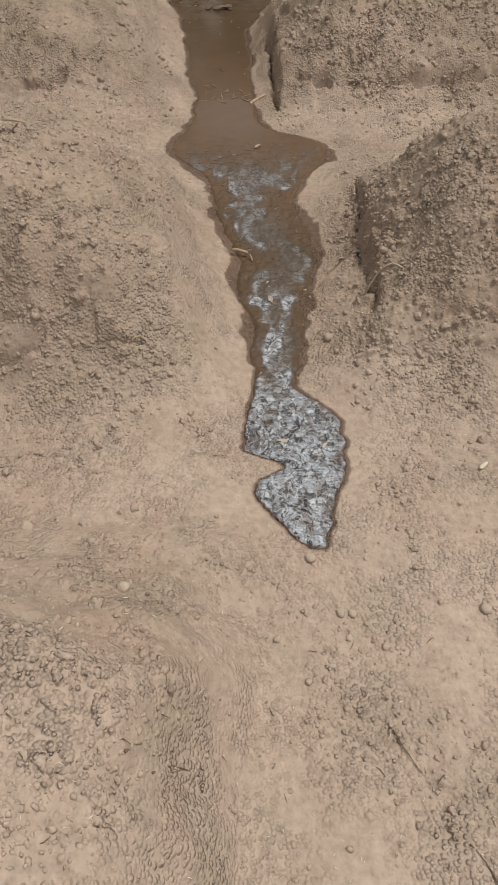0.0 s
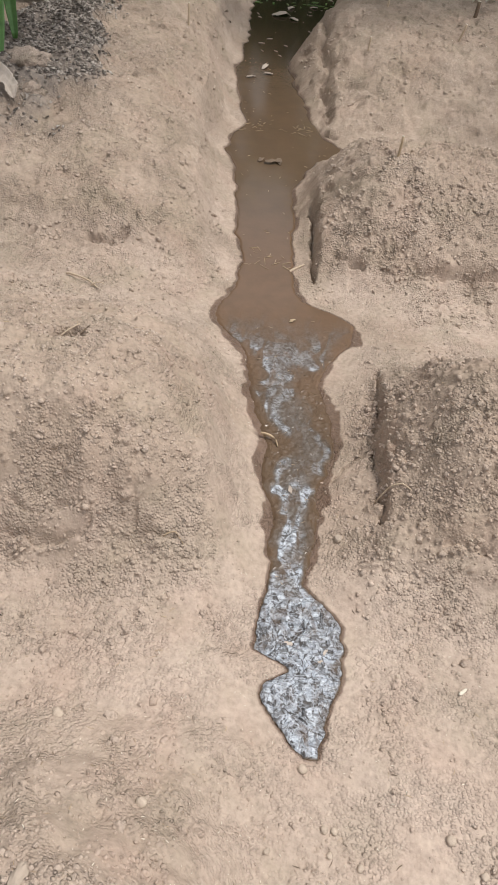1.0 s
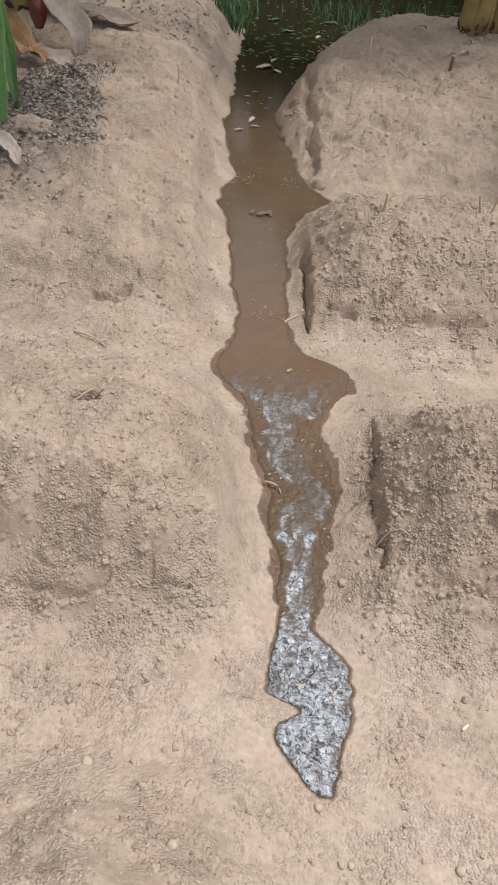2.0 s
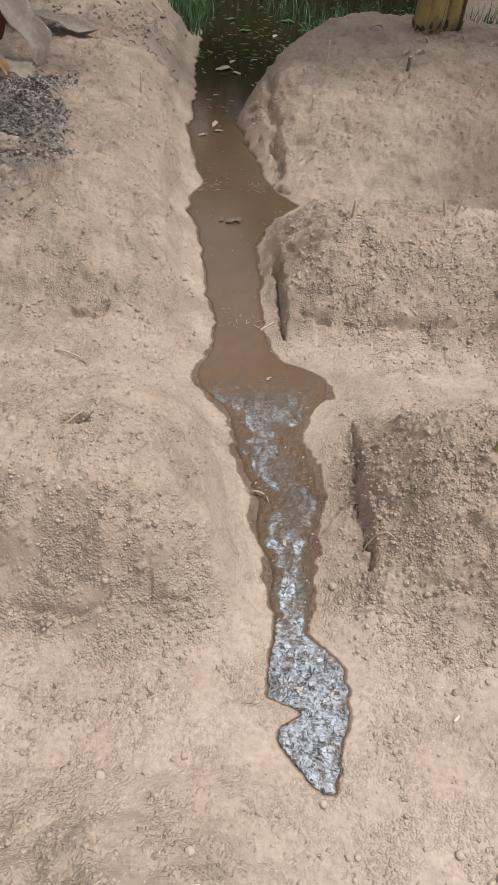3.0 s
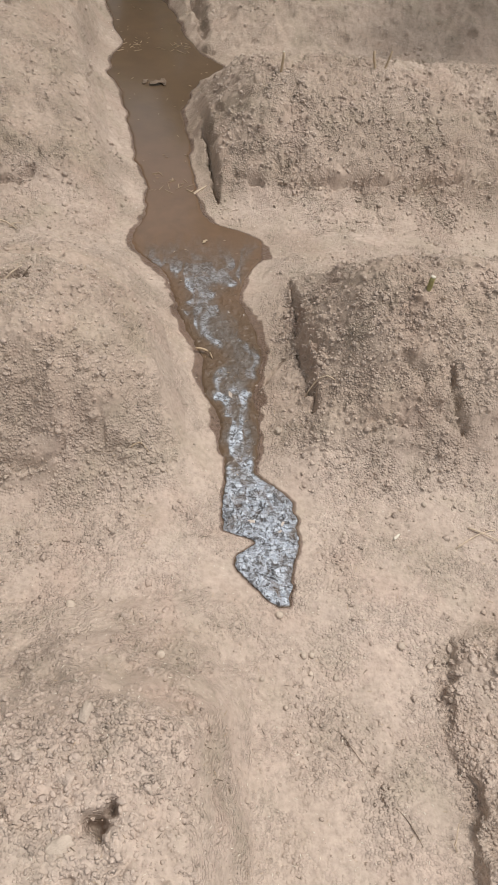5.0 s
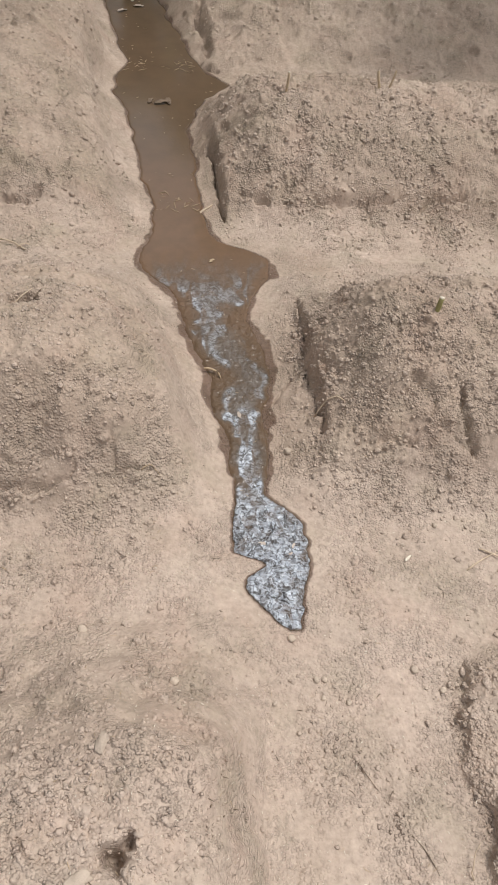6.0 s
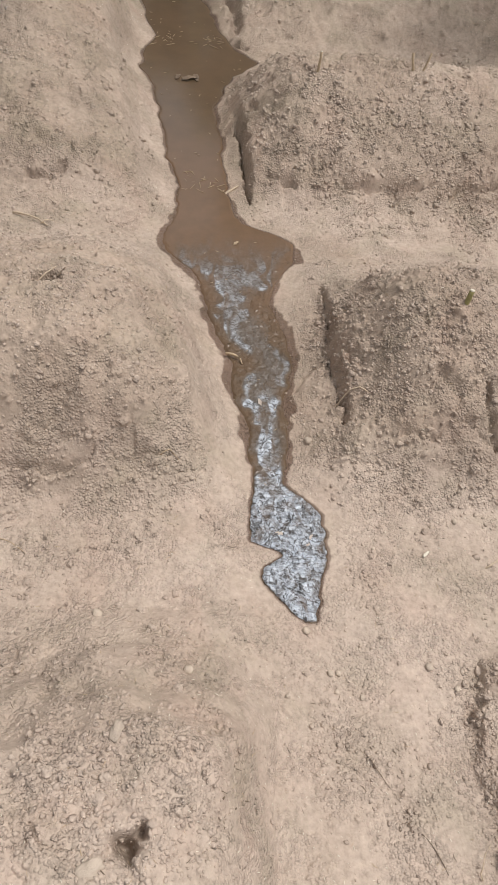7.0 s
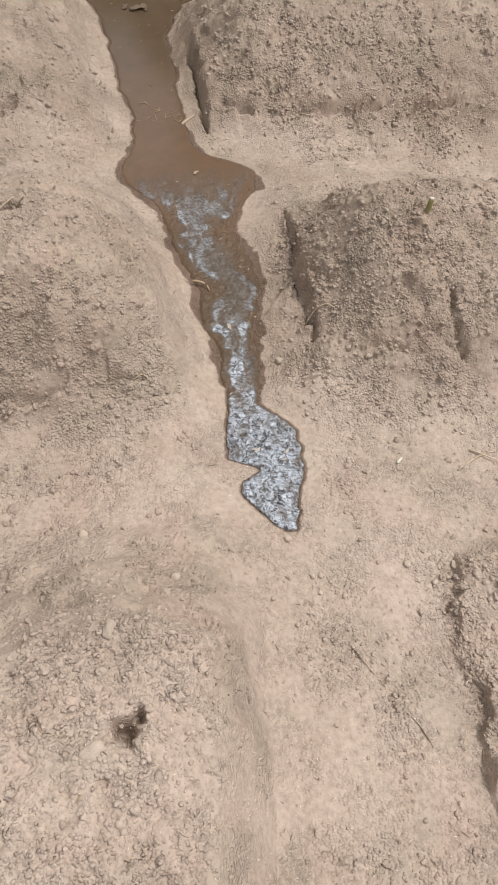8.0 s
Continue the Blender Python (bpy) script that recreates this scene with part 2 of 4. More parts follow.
# the beds on either side, along the ditch: station and crest height
BEDS_L = ((-1, 0.2, 0.38, 0.5, 0.6, 0.7, 0.82, 1.1, 1.17, 1.23, 1.3, 1.36, 1.48, 1.68, 1.83, 2.0, 2.26, 2.5, 2.64, 2.73, 2.82, 3.0, 3.3, 3.6, 5.6, 6.0, 7.6, 8.6),
          (0.35, 0.36, 0.335, 0.25, 0.165, 0.075, 0.0, -0.005, 0.03, 0.1, 0.2, 0.305, 0.42, 0.43, 0.38, 0.25, 0.13, 0.08, 0.08, 0.13, 0.2, 0.27, 0.35, 0.41, 0.42, 0.36, 0.34, 0.2))
BEDS_R = ((-1, 0.3, 0.5, 0.62, 0.75, 1.12, 1.2, 1.25, 1.3, 1.36, 1.45, 1.55, 1.7, 1.82, 1.93, 2.05, 2.16, 2.38, 2.55, 2.7, 2.77, 2.85, 2.94, 3.08, 3.28, 3.4, 3.55, 3.75, 3.95, 4.15, 4.35, 4.6, 5.0, 5.5, 6.6, 7.3, 8.2),
          (-0.04, -0.04, -0.035, -0.03, -0.025, -0.01, 0.03, 0.075, 0.135, 0.21, 0.29, 0.37, 0.415, 0.41, 0.32, 0.21, 0.1, 0.01, -0.01, 0.03, 0.08, 0.16, 0.235, 0.315, 0.385, 0.39, 0.33, 0.18, 0.07, 0.02, 0.05, 0.16, 0.33, 0.42, 0.46, 0.4, 0.02))


def water_level(y):
    return np.interp(y, (0.7, 0.8, 1.3, 2.0, 2.7, 2.85), (-0.034, -0.03, -0.02, -0.01, -0.004, 0.0))


def edges(x, y):
    far, fine = 1 + 1.2 * ramp(2.5, 5, y) + 1.5 * ramp(0.75, 0.5, y), 1 - 0.9 * ramp(2.5, 3.5, y)
    wobble = 0.010 * lattice(x * 0.3, y, 0.075, 3) + fine * (0.006 * lattice(x * 0.5, y, 0.033, 5) + 0.003 * lattice(x, y, 0.014, 7)) + (1 - fine) * 0.008 * lattice(x * 0.3, y, 0.17, 9)
    waver = 0.010 * lattice(x * 0.3, y, 0.065, 4) + fine * (0.006 * lattice(x * 0.5, y, 0.036, 6) + 0.003 * lattice(x, y, 0.013, 8)) + (1 - fine) * 0.008 * lattice(x * 0.3, y, 0.19, 10)
    return soft(y, *DITCH_L) + wobble * far, soft(y, *DITCH_R) + far * waver


def lip(x, y, height, x0, x1, at, slant=0.0, rough=0.02, seed=11, sharp=0.006):
    """A broken step in a bed's face: the far side stands higher by height."""
    line = at + slant * (x - x0) + rough * lattice(x, y * 0, 0.07, seed) + 0.4 * rough * lattice(x, y * 0, 0.022, seed + 1)
    return height * ramp(x0, x0 + 0.06, x) * (1 - ramp(x1 - 0.06, x1, x)) * (1 / (1 + np.exp(-np.clip((y - line) / sharp, -30, 30))) - ramp(-0.02, 0.22, y - line + 0.02))


def groove(x, y, depth, wide, y0, y1, at, slant=0.0, rough=0.015, seed=21):
    line = at + slant * (y - y0) + rough * lattice(x * 0, y, 0.09, seed) + 0.3 * rough * lattice(x * 0, y, 0.02, seed + 1)
    return -depth * np.exp(-((x - line) / wide) ** 2) * ramp(y0, y0 + 0.06, y) * (1 - ramp(y1 - 0.08, y1, y))


def crevice(x, y, depth, wide, x0, x1, at, slant=0.0, rough=0.02, seed=121):
    """A cleft that runs along a bed's face, under a broken lip."""
    line = at + slant * (x - x0) + rough * lattice(x, y * 0, 0.08, seed) + 0.45 * rough * lattice(x, y * 0, 0.025, seed + 1)
    gaps = ramp(-0.35, 0.15, lattice(x, y * 0, 0.12, seed + 2) + 0.3)
    return -depth * gaps * np.exp(-((y - line) / wide) ** 2) * ramp(x0, x0 + 0.04, x) * (1 - ramp(x1 - 0.04, x1, x))


def pit(x, y, cx, cy, r, depth, stretch=1.0, power=2):
    d = np.hypot((x - cx) / stretch, y - cy) / r
    return -depth * np.exp(-d ** power)


def crack(x, y, depth, wide, *knots):
    """A ragged split along a line through the knots."""
    x, y = np.asarray(x, dtype=float), np.asarray(y, dtype=float)
    out = np.zeros(x.shape)
    near = (x > min(k[0] for k in knots) - 0.05) & (x < max(k[0] for k in knots) + 0.05) & (y > min(k[1] for k in knots) - 0.05) & (y < max(k[1] for k in knots) + 0.05)
    x, y = x[near], y[near]
    u, v = x + 0.007 * lattice(x, y, 0.03, 161) + 0.003 * lattice(x, y, 0.011, 163), y + 0.007 * lattice(x, y, 0.03, 162) + 0.003 * lattice(x, y, 0.011, 164)
    best = np.full(x.shape, 1.0)
    for (ax, ay), (bx, by) in zip(knots, knots[1:]):
        dx, dy = bx - ax, by - ay
        t = np.clip(((u - ax) * dx + (v - ay) * dy) / (dx * dx + dy * dy), 0, 1)
        best = np.minimum(best, np.hypot(u - ax - t * dx, v - ay - t * dy))
    out[near] = -depth * (0.65 + 0.35 * lattice(x, y, 0.05, 165)) * np.exp(-(best / wide) ** 2)
    return out


CRACKS = (
    (0.06, 0.008, (0.347, 2.152), (0.334, 1.891), (0.318, 1.751), (0.318, 1.646), (0.326, 1.56), (0.326, 1.494), (0.32, 1.42)),
    (0.025, 0.005, (0.307, 1.786), (0.302, 1.743), (0.277, 1.728), (0.224, 1.679), (0.175, 1.62)),
    (0.04, 0.012, (0.35, 1.704), (0.367, 1.641), (0.388, 1.594)),
    (0.045, 0.009, (0.745, 1.436), (0.746, 1.383), (0.77, 1.331), (0.791, 1.285)),
    (0.022, 0.006, (0.486, 1.334), (0.543, 1.313), (0.679, 1.331), (0.748, 1.303), (0.797, 1.284)),
    (0.03, 0.009, (0.587, 1.476), (0.63, 1.443), (0.655, 1.39)),
    (0.05, 0.011, (0.187, 2.851), (0.25, 2.806), (0.307, 2.777)),
    (0.05, 0.012, (0.538, 2.793), (0.675, 2.779), (0.898, 2.789)),
    (0.03, 0.01, (0.764, 2.788), (0.783, 2.749)),
    (0.028, 0.006, (-0.753, 1.225), (-0.688, 1.225), (-0.59, 1.213), (-0.497, 1.233), (-0.483, 1.259)),
    (0.025, 0.006, (-0.687, 1.27), (-0.639, 1.255), (-0.503, 1.287)),
    (0.03, 0.007, (-0.37, 1.289), (-0.358, 1.256), (-0.264, 1.272)),
    (0.05, 0.01, (-0.838, 2.695), (-0.752, 2.692), (-0.687, 2.737)),
    (0.04, 0.01, (-1.203, 2.564), (-1.097, 2.7), (-1.073, 2.708)),
    (0.08, 0.02, (0.1, 4.46), (0.15, 4.36), (0.2, 4.31)),
    (0.018, 0.005, (-0.627, 0.675), (-0.633, 0.62)),
    (0.015, 0.005, (-0.514, 0.249), (-0.488, 0.211), (-0.461, 0.204)),
)


def crumbly(x, y):
    """How thickly spade-turned crumbs cover the soil, from 0 to 1."""
    bed_c = ramp(0.2, 0.3, x) * ramp(1.28, 1.38, y) * (1 - ramp(2.0, 2.2, y))
    bed_b = ramp(0.1, 0.2, x) * ramp(2.72, 2.8, y) * (1 - ramp(3.6, 3.9, y))
    bed_d = 0.25 * ramp(0.1, 0.3, x) * ramp(4.5, 4.9, y)
    foot = ramp(0.5, 0.56, x) * (1 - ramp(0.6, 0.66, y))
    broken = x - soft(y, *DITCH_R)
    side_d = 0.9 * ramp(0.0, 0.06, broken) * (1 - ramp(0.22, 0.42, broken)) * ramp(4.4, 4.6, y) * (1 - ramp(6.2, 6.6, y))
    mound = 0.38 * (1 - ramp(-0.3, 0.05, x + 0.1 * lattice(x, y, 0.2, 47))) * (1 - ramp(0.6, 0.85, y))
    bank = 0.5 * (1 - ramp(-0.4, -0.2, x)) * ramp(1.06, 1.24, y) * (1 - 0.4 * ramp(2.2, 3.0, y))
    toe = 0.5 * ramp(0.17, 0.25, x) * ramp(1.1, 1.25, y) * (1 - ramp(1.5, 1.6, y))
    shelf = 0.4 * ramp(0.05, 0.2, x) * ramp(2.5, 2.65, y) * (1 - ramp(2.7, 2.8, y))
    return np.clip(np.maximum.reduce([bed_c, bed_b, bed_d, side_d, foot, mound, bank, toe, shelf]) * (0.75 + 0.5 * fractal(x, y, 0.16, 48, 2)), 0, 1)


def land(x, y):
    """Height of the bare soil without its crumbs."""
    left, right = edges(x, y)
    level = water_level(y)
    dl, dr = left - x, x - right
    smooth_l = soft(y, *DITCH_L) - x
    shelf = np.interp(y, (0.5, 0.9, 1.3, 1.6, 2.3, 2.7, 4, 9), (0.03, 0.05, 0.06, 0.06, 0.05, 0.03, 0.02, 0.03))
    rise_l = np.interp(smooth_l, (0, 0.05, 0.11, 0.2, 0.34, 0.48, 0.62), (0, 0.035, 0.16, 0.56, 0.84, 0.97, 1))
    near = 1 - ramp(0.45, 0.75, y)
    rise_l = rise_l * (1 - near) + near * np.interp(smooth_l + 0.014 * lattice(x, y, 0.13, 35), (-0.07, 0.01, 0.07, 0.12, 0.16, 0.3, 0.5), (0, 0.12, 0.42, 0.64, 0.79, 0.95, 1))
    far = ramp(3.9, 4.6, y)
    # right beds: a low shelf by the water, then a broken face
    face = np.interp(y, (1.2, 1.4, 1.5, 1.65, 1.75, 1.89, 2.05, 2.15, 2.35, 2.7, 2.8, 3.3, 3.6, 4), (0.25, 0.312, 0.324, 0.318, 0.317, 0.332, 0.33, 0.32, 0.25, 0.12, 0.11, 0.1, 0.06, 0.1)) + 0.008 * lattice(x * 0, y, 0.1, 31) + 0.006 * lattice(x * 0, y, 0.03, 32)
    up = x - np.maximum(face, right)
    up = up + 0.009 * lattice(x, y, 0.07, 33) + 0.005 * lattice(x, y, 0.025, 34)
    sheer = ramp(1.47, 1.56, y) * (1 - ramp(2.0, 2.1, y)) + ramp(2.75, 2.85, y) * (1 - ramp(3.2, 3.4, y))
    rise_r = 0.1 * ramp(0, 0.12, dr) + 0.9 * (1 - sheer) * np.interp(up, (-0.08, -0.02, 0.0, 0.03, 0.07, 0.11, 0.17, 0.21, 0.32), (0, 0.12, 0.2, 0.34, 0.48, 0.61, 0.8, 0.91, 1)) + 0.9 * sheer * np.interp(up, (-0.08, -0.02, -0.004, 0.014, 0.04, 0.07, 0.11, 0.17, 0.24, 0.32), (0, 0.03, 0.06, 0.33, 0.41, 0.5, 0.63, 0.84, 0.95, 1))
    rise_r = rise_r * (1 - far) + far * np.interp(dr, (0, 0.04, 0.16, 0.34, 0.6), (0, 0.15, 0.55, 0.85, 1))
    drift = y + 0.01 * lattice(x, y, 0.19, 37) + 0.008 * lattice(x, y, 0.07, 38)
    crest_l, crest_r = soft(drift + 2.2 * (drift - y) * near, *BEDS_L), soft(drift, *BEDS_R)
    side = np.where(x < (left + right) / 2, crest_l * rise_l + level * (1 - ramp(0, 0.2, dl)), crest_r * rise_r + level * (1 - ramp(0, 0.2, dr)))
    inside = np.minimum(-dl, -dr) - 0.3 * ramp(0.775, 0.7, y)
    bed = level - np.interp(y, (0.6, 0.8, 1.3, 2.3, 2.8, 3.2), (0.0, 0.006, 0.014, 0.02, 0.05, 0.08)) * ramp(0, 0.06, inside)
    z = np.where(inside > 0, bed, side + 0.003 * ramp(0.7, 0.8, y))
    # the next bed by the walker's feet on the right, broken into two blocks
    foot = np.interp(y, (0.085, 0.177, 0.275, 0.305, 0.34, 0.43, 0.49, 0.53, 0.6, 0.66), (0.51, 0.536, 0.557, 0.515, 0.525, 0.528, 0.543, 0.553, 0.568, 0.596)) + 0.02 * lattice(x, y, 0.055, 41) + 0.011 * lattice(x, y, 0.022, 42)
    tall = np.interp(y, (0.2, 0.27, 0.31, 0.4, 0.47, 0.6), (0.065, 0.06, 0.035, 0.035, 0.05, 0.055))
    tall = tall * (0.7 + 0.5 * lattice(x * 0.5, y, 0.06, 153))
    z = z + tall * (0.75 * ramp(0, 0.016, x - foot) + 1.7 * ramp(-0.01, 0.3, x - foot) + 0.35 * ramp(0.0, 0.04, x - foot) * fractal(x, y, 0.06, 151, 3)) * (1 - ramp(0.59, 0.68, y + 0.035 * lattice(x, y * 0, 0.06, 43) - 0.1 * (x - 0.6)))
    z = z - 0.009 * np.exp(-((x - foot + 0.004) / 0.01) ** 2) * ramp(0.02, 0.1, y) * (1 - ramp(0.5, 0.58, y)) * ramp(-0.2, 0.4, lattice(x * 0, y, 0.07, 44))
    # broken lips, cracks and holes
    z = z + lip(x, y, 0.008, -0.95, -0.42, 1.215, 0.0, 0.018, 11) + lip(x, y, 0.007, -0.47, -0.25, 1.245, 0.05, 0.012, 13)
    z = z + lip(x, y, 0.016, -0.9, -0.58, 2.71, 0.05, 0.02, 15) + lip(x, y, 0.02, 0.56, 1.5, 1.32, 0.0, 0.02, 17) + lip(x, y, 0.02, 0.45, 1.6, 2.79, -0.02, 0.02, 19)
    z = z + crevice(x, y, 0.04, 0.009, 0.9, 1.7, 2.79, -0.01, 0.025, 141) + groove(x, y, 0.055, 0.008, 2.72, 3.35, 0.112, -0.05, 0.022, 25)
    for depth, wide, *knots in CRACKS:
        z = z + crack(x, y, depth, wide, *knots)
    z = z + groove(x, y, 0.07, 0.03, 4.45, 6.0, 0.16, -0.05, 0.03, 27)
    z = z + pit(x, y, 0.35, 1.63, 0.022, 0.03, 0.5) + pit(x + 0.01 * lattice(x, y, 0.03, 49), y, -0.635, 1.708, 0.034, 0.055, 1.35, 4) + pit(x, y, 0.68, 1.72, 0.045, 0.02, 1.4)
    z = z + pit(x + 0.014 * lattice(x, y, 0.022, 45), y + 0.014 * lattice(x, y, 0.02, 46), -0.336, 0.205, 0.022, 0.1, 1.1, 2) + pit(x, y + 0.008 * lattice(x, y, 0.02, 47), -0.31, 0.23, 0.01, 0.05, 0.8, 2) + pit(x, y, -0.366, 0.2, 0.022, 0.03, 1.3, 2)
    # uneven spade-work
    dry = ramp(-0.01, 0.06, -inside)
    rough = dry * np.clip(0.3 + z * 5, 0.2, 1)
    z = z + rough * (0.015 * fractal(x, y, 0.16, 51, 3) + 0.0085 * fractal(x, y, 0.05, 55, 2, 0.45) - 0.008 * np.clip(fractal(x, y, 0.05, 57, 3) - 0.45, 0, 1)) + dry * (0.002 * fractal(x, y, 0.03, 61, 2) + rough * 0.0008 * lattice(x * 0.8 - y * 0.6, x * 0.6 + y * 0.8, 0.0135, 63))
    return z


# ---- ground ----
def half_width(y):
    return 0.72 + 0.27 * np.clip(y, -0.2, 9.2)


def plan_grid(columns=640, pitch=0.0025):
    rows, y = [], -0.2
    while y < 9.2:
        rows.append(y)
        y += pitch * (0.9 + 0.16 * y + 0.13 * y * y)
    step = 0.04
    back, ahead = [], []
    for k in range(26):
        back.append(-0.2 - step)
        ahead.append(9.2 + step)
        step *= 1.5 if k > 3 else 1.9
    ys = np.array(back[::-1] + rows + ahead)
    us = np.linspace(-1, 1, columns)
    out = 1 + np.cumsum(0.01 * 1.62 ** np.arange(22))
    us = np.concatenate((-out[::-1], us, out))
    return us, ys


def crumbs_on(z, us, ys, x, y, r, h):
    """Presses a crumb of radius r and height h into the height grid at (x, y)."""
    w = half_width(np.array([y]))[0]
    j0, j1 = np.searchsorted(ys, (y - r, y + r))
    i0, i1 = np.searchsorted(us, ((x - 0.02 * y - r) / w, (x - 0.02 * y + r) / w))
    if j1 - j0 < 1 or i1 - i0 < 1:
        return
    yy = ys[j0:j1, None]
    xx = us[None, i0:i1] * half_width(yy) + 0.02 * np.clip(yy, -0.2, 9.2)
    d = ((xx - x) ** 2 + (yy - y) ** 2) / (r * r)
    z[j0:j1, i0:i1] += h * np.sqrt(np.clip(1 - d, 0, 1))


US, YS = plan_grid()
GY = np.repeat(YS[:, None], len(US), 1)
GX = US[None, :] * half_width(GY) + 0.02 * np.clip(GY, -0.2, 9.2)
GZ = land(GX, GY)
# past the beds the land evens out, and the pond has a far shore
away = ramp(4, 14, np.hypot(GX, GY - 4))
GZ = GZ * (1 - away) + 0.2 * away
GZ = np.maximum(GZ, -0.6 + 1.0 * ramp(11.2, 12.6, GY))
edge_l, edge_r = edges(GX, GY)
OUTSIDE = np.maximum(edge_l - GX, GX - edge_r)
OUTSIDE = OUTSIDE + 0.3 * ramp(0.775, 0.7, GY)
LOOSE = ramp(0.03, 0.12, OUTSIDE) * np.clip(0.25 + 4.0 * GZ * ramp(0.0, 0.25, np.maximum(edge_l - GX, 3 * (GX - edge_r))) + 0.7 * fractal(GX, GY, 0.22, 71, 3), 0.08, 1)
LOOSE = LOOSE * ramp(0.02, 0.035, np.hypot(GX + 0.335, GY - 0.21))
CRUMBLY = crumbly(GX, GY) * ramp(0.03, 0.08, OUTSIDE)
MULCH = 1 - ramp(0.75, 1.05, np.hypot((GX + 1.33) / 0.33, (GY - 3.95) / 0.85) + 0.25 * fractal(GX, GY, 0.2, 81, 3))


def hashed(i, j, k, seed):
    """Three random numbers between 0 and 1 for each cell of a lattice in space."""
    n = (i * 73856093 ^ j * 19349663 ^ k * 83492791 ^ seed * 2654435) & 0x7FFFFFFF
    n = ((n ^ (n >> 13)) * 1274126177) & 0x7FFFFFFF
    n = n ^ (n >> 16)
    return (n & 1023) / 1023.0, ((n >> 10) & 1023) / 1023.0, ((n >> 20) & 1023) / 1023.0


def granules(p, size, seed, amount):
    """Height of rounded crumbs of about that size packed over the places p; amount is the share of them that lie there."""
    q = p / size
    base = np.floor(q).astype(np.int64)
    f = (q - base).astype(np.float32)
    best = np.zeros(len(p), dtype=np.float32)
    for a in (-1, 0, 1):
        for b in (-1, 0, 1):
            for c in (-1, 0, 1):
                u, v, w = hashed(base[:, 0] + a, base[:, 1] + b, base[:, 2] + c, seed)
                x, y, z = f[:, 0] - a - u, f[:, 1] - b - v, f[:, 2] - c - w
                t = ((u * 7.3 + v * 3.1) % 1.0).astype(np.float32)
                turn = 6.28 * t + w
                ca, sa = np.cos(turn), np.sin(turn)
                e1, e2, e3 = np.abs(x * ca + y * sa + 0.4 * z), np.abs(y * ca - x * sa) * (1.0 + 0.7 * t), np.abs(z - 0.4 * x) * 1.15
                d = 0.55 * np.maximum(np.maximum(e1, e2), e3) + 0.45 * np.sqrt(e1 * e1 + e2 * e2 + e3 * e3)
                r = 0.24 + 0.4 * ((u * 3.7 + v * 8.3 + w * 2.1) % 1.0)
                here = ((u * 5.7 + w * 9.1) % 1.0) < amount
                best = np.maximum(best, np.where(here, r * np.minimum(1.7 * np.clip(1 - d / r, 0, 1), 0.75 + 0.25 * t), 0))
    return best * size


# loose crumbs stand out from the slope, square to it
along_u = np.stack((np.gradient(GX, axis=1), np.gradient(GY, axis=1), np.gradient(GZ, axis=1)), -1)
along_v = np.stack((np.gradient(GX, axis=0), np.gradient(GY, axis=0), np.gradient(GZ, axis=0)), -1)
OUT = np.cross(along_u, along_v)
OUT /= np.linalg.norm(OUT, axis=-1, keepdims=True)
NEAR = (GY > -0.2) & (GY < 7.2) & (np.abs(US)[None, :] < 1.0) & (OUTSIDE > 0.0)
spot = np.stack((GX, GY, GZ), -1)[NEAR]
thick, thin = CRUMBLY[NEAR], LOOSE[NEAR]
clump = ramp(-0.2, 0.5, fractal(spot[:, 0], spot[:, 1], 0.11, 77, 3))
turned = np.maximum(ramp(0.15, 0.3, spot[:, 0]) * ramp(1.2, 1.3, spot[:, 1]), ramp(0.5, 0.56, spot[:, 0]) * (1 - ramp(0.6, 0.66, spot[:, 1])))
rise = granules(spot, 0.036, 11, 0.02 * thin + (0.06 + 0.24 * turned) * thick * clump) * 0.6
rise += granules(spot, 0.018, 12, 0.07 * thin + (0.4 + 0.35 * turned) * thick * (0.3 + 0.7 * clump)) * (0.85 + 0.15 * turned) * ramp(0.25, 0.5, OUT[..., 2][NEAR])
level_spot = OUT[..., 2][NEAR]
rise += granules(spot, 0.0105, 13, (0.025 + 0.22 * thin * (0.4 + 0.6 * clump) + 0.5 * thick * (0.25 + 0.75 * np.maximum(clump, turned))) * ramp(0.4, 0.72, level_spot)) * 1.05
rise -= granules(spot, 0.026, 14, 0.05 * thin + 0.06 * thick) * 0.55
distant = ramp(3.2, 4.6, spot[:, 1])
rise += granules(spot, 0.06, 15, distant * (0.05 + 0.12 * thin + 0.5 * thick)) * 0.45
rise -= granules(spot, 0.075, 16, distant * (0.06 + 0.12 * clump)) * 0.5
rise *= 1 - (1 - ramp(0.5, 0.85, level_spot)) * (1 - ramp(0.75, 0.95, spot[:, 1]))
rise *= ramp(0.0, 0.05, OUTSIDE[NEAR]) * (1 - MULCH[NEAR])
GX[NEAR] += OUT[..., 0][NEAR] * rise
GY[NEAR] += OUT[..., 1][NEAR] * rise
GZ[NEAR] += OUT[..., 2][NEAR] * rise
GZ = GZ + MULCH * (0.05 + 0.03 * fractal(GX, GY, 0.11, 83, 3))
DAMP = 0.002 + 0.012 * ramp(1.25, 1.5, GY) * ramp(-0.3, 0.8, lattice(GX, GY, 0.09, 94)) + 0.02 * np.exp(-((GX + 0.28) / 0.06) ** 2 - ((GY - 2.45) / 0.1) ** 2) + 0.024 * ramp(2.75, 2.3, GY) * (0.5 + 0.5 * np.clip(lattice(GX, GY, 0.12, 91) * 2 + 1.2 * lattice(GX, GY, 0.035, 92), -0.9, 1.6)) * ramp(1.2, 1.5, GY)
WET = 1 - ramp(0.0, 0.007, OUTSIDE - DAMP + 0.003 * lattice(GX, GY, 0.025, 93))
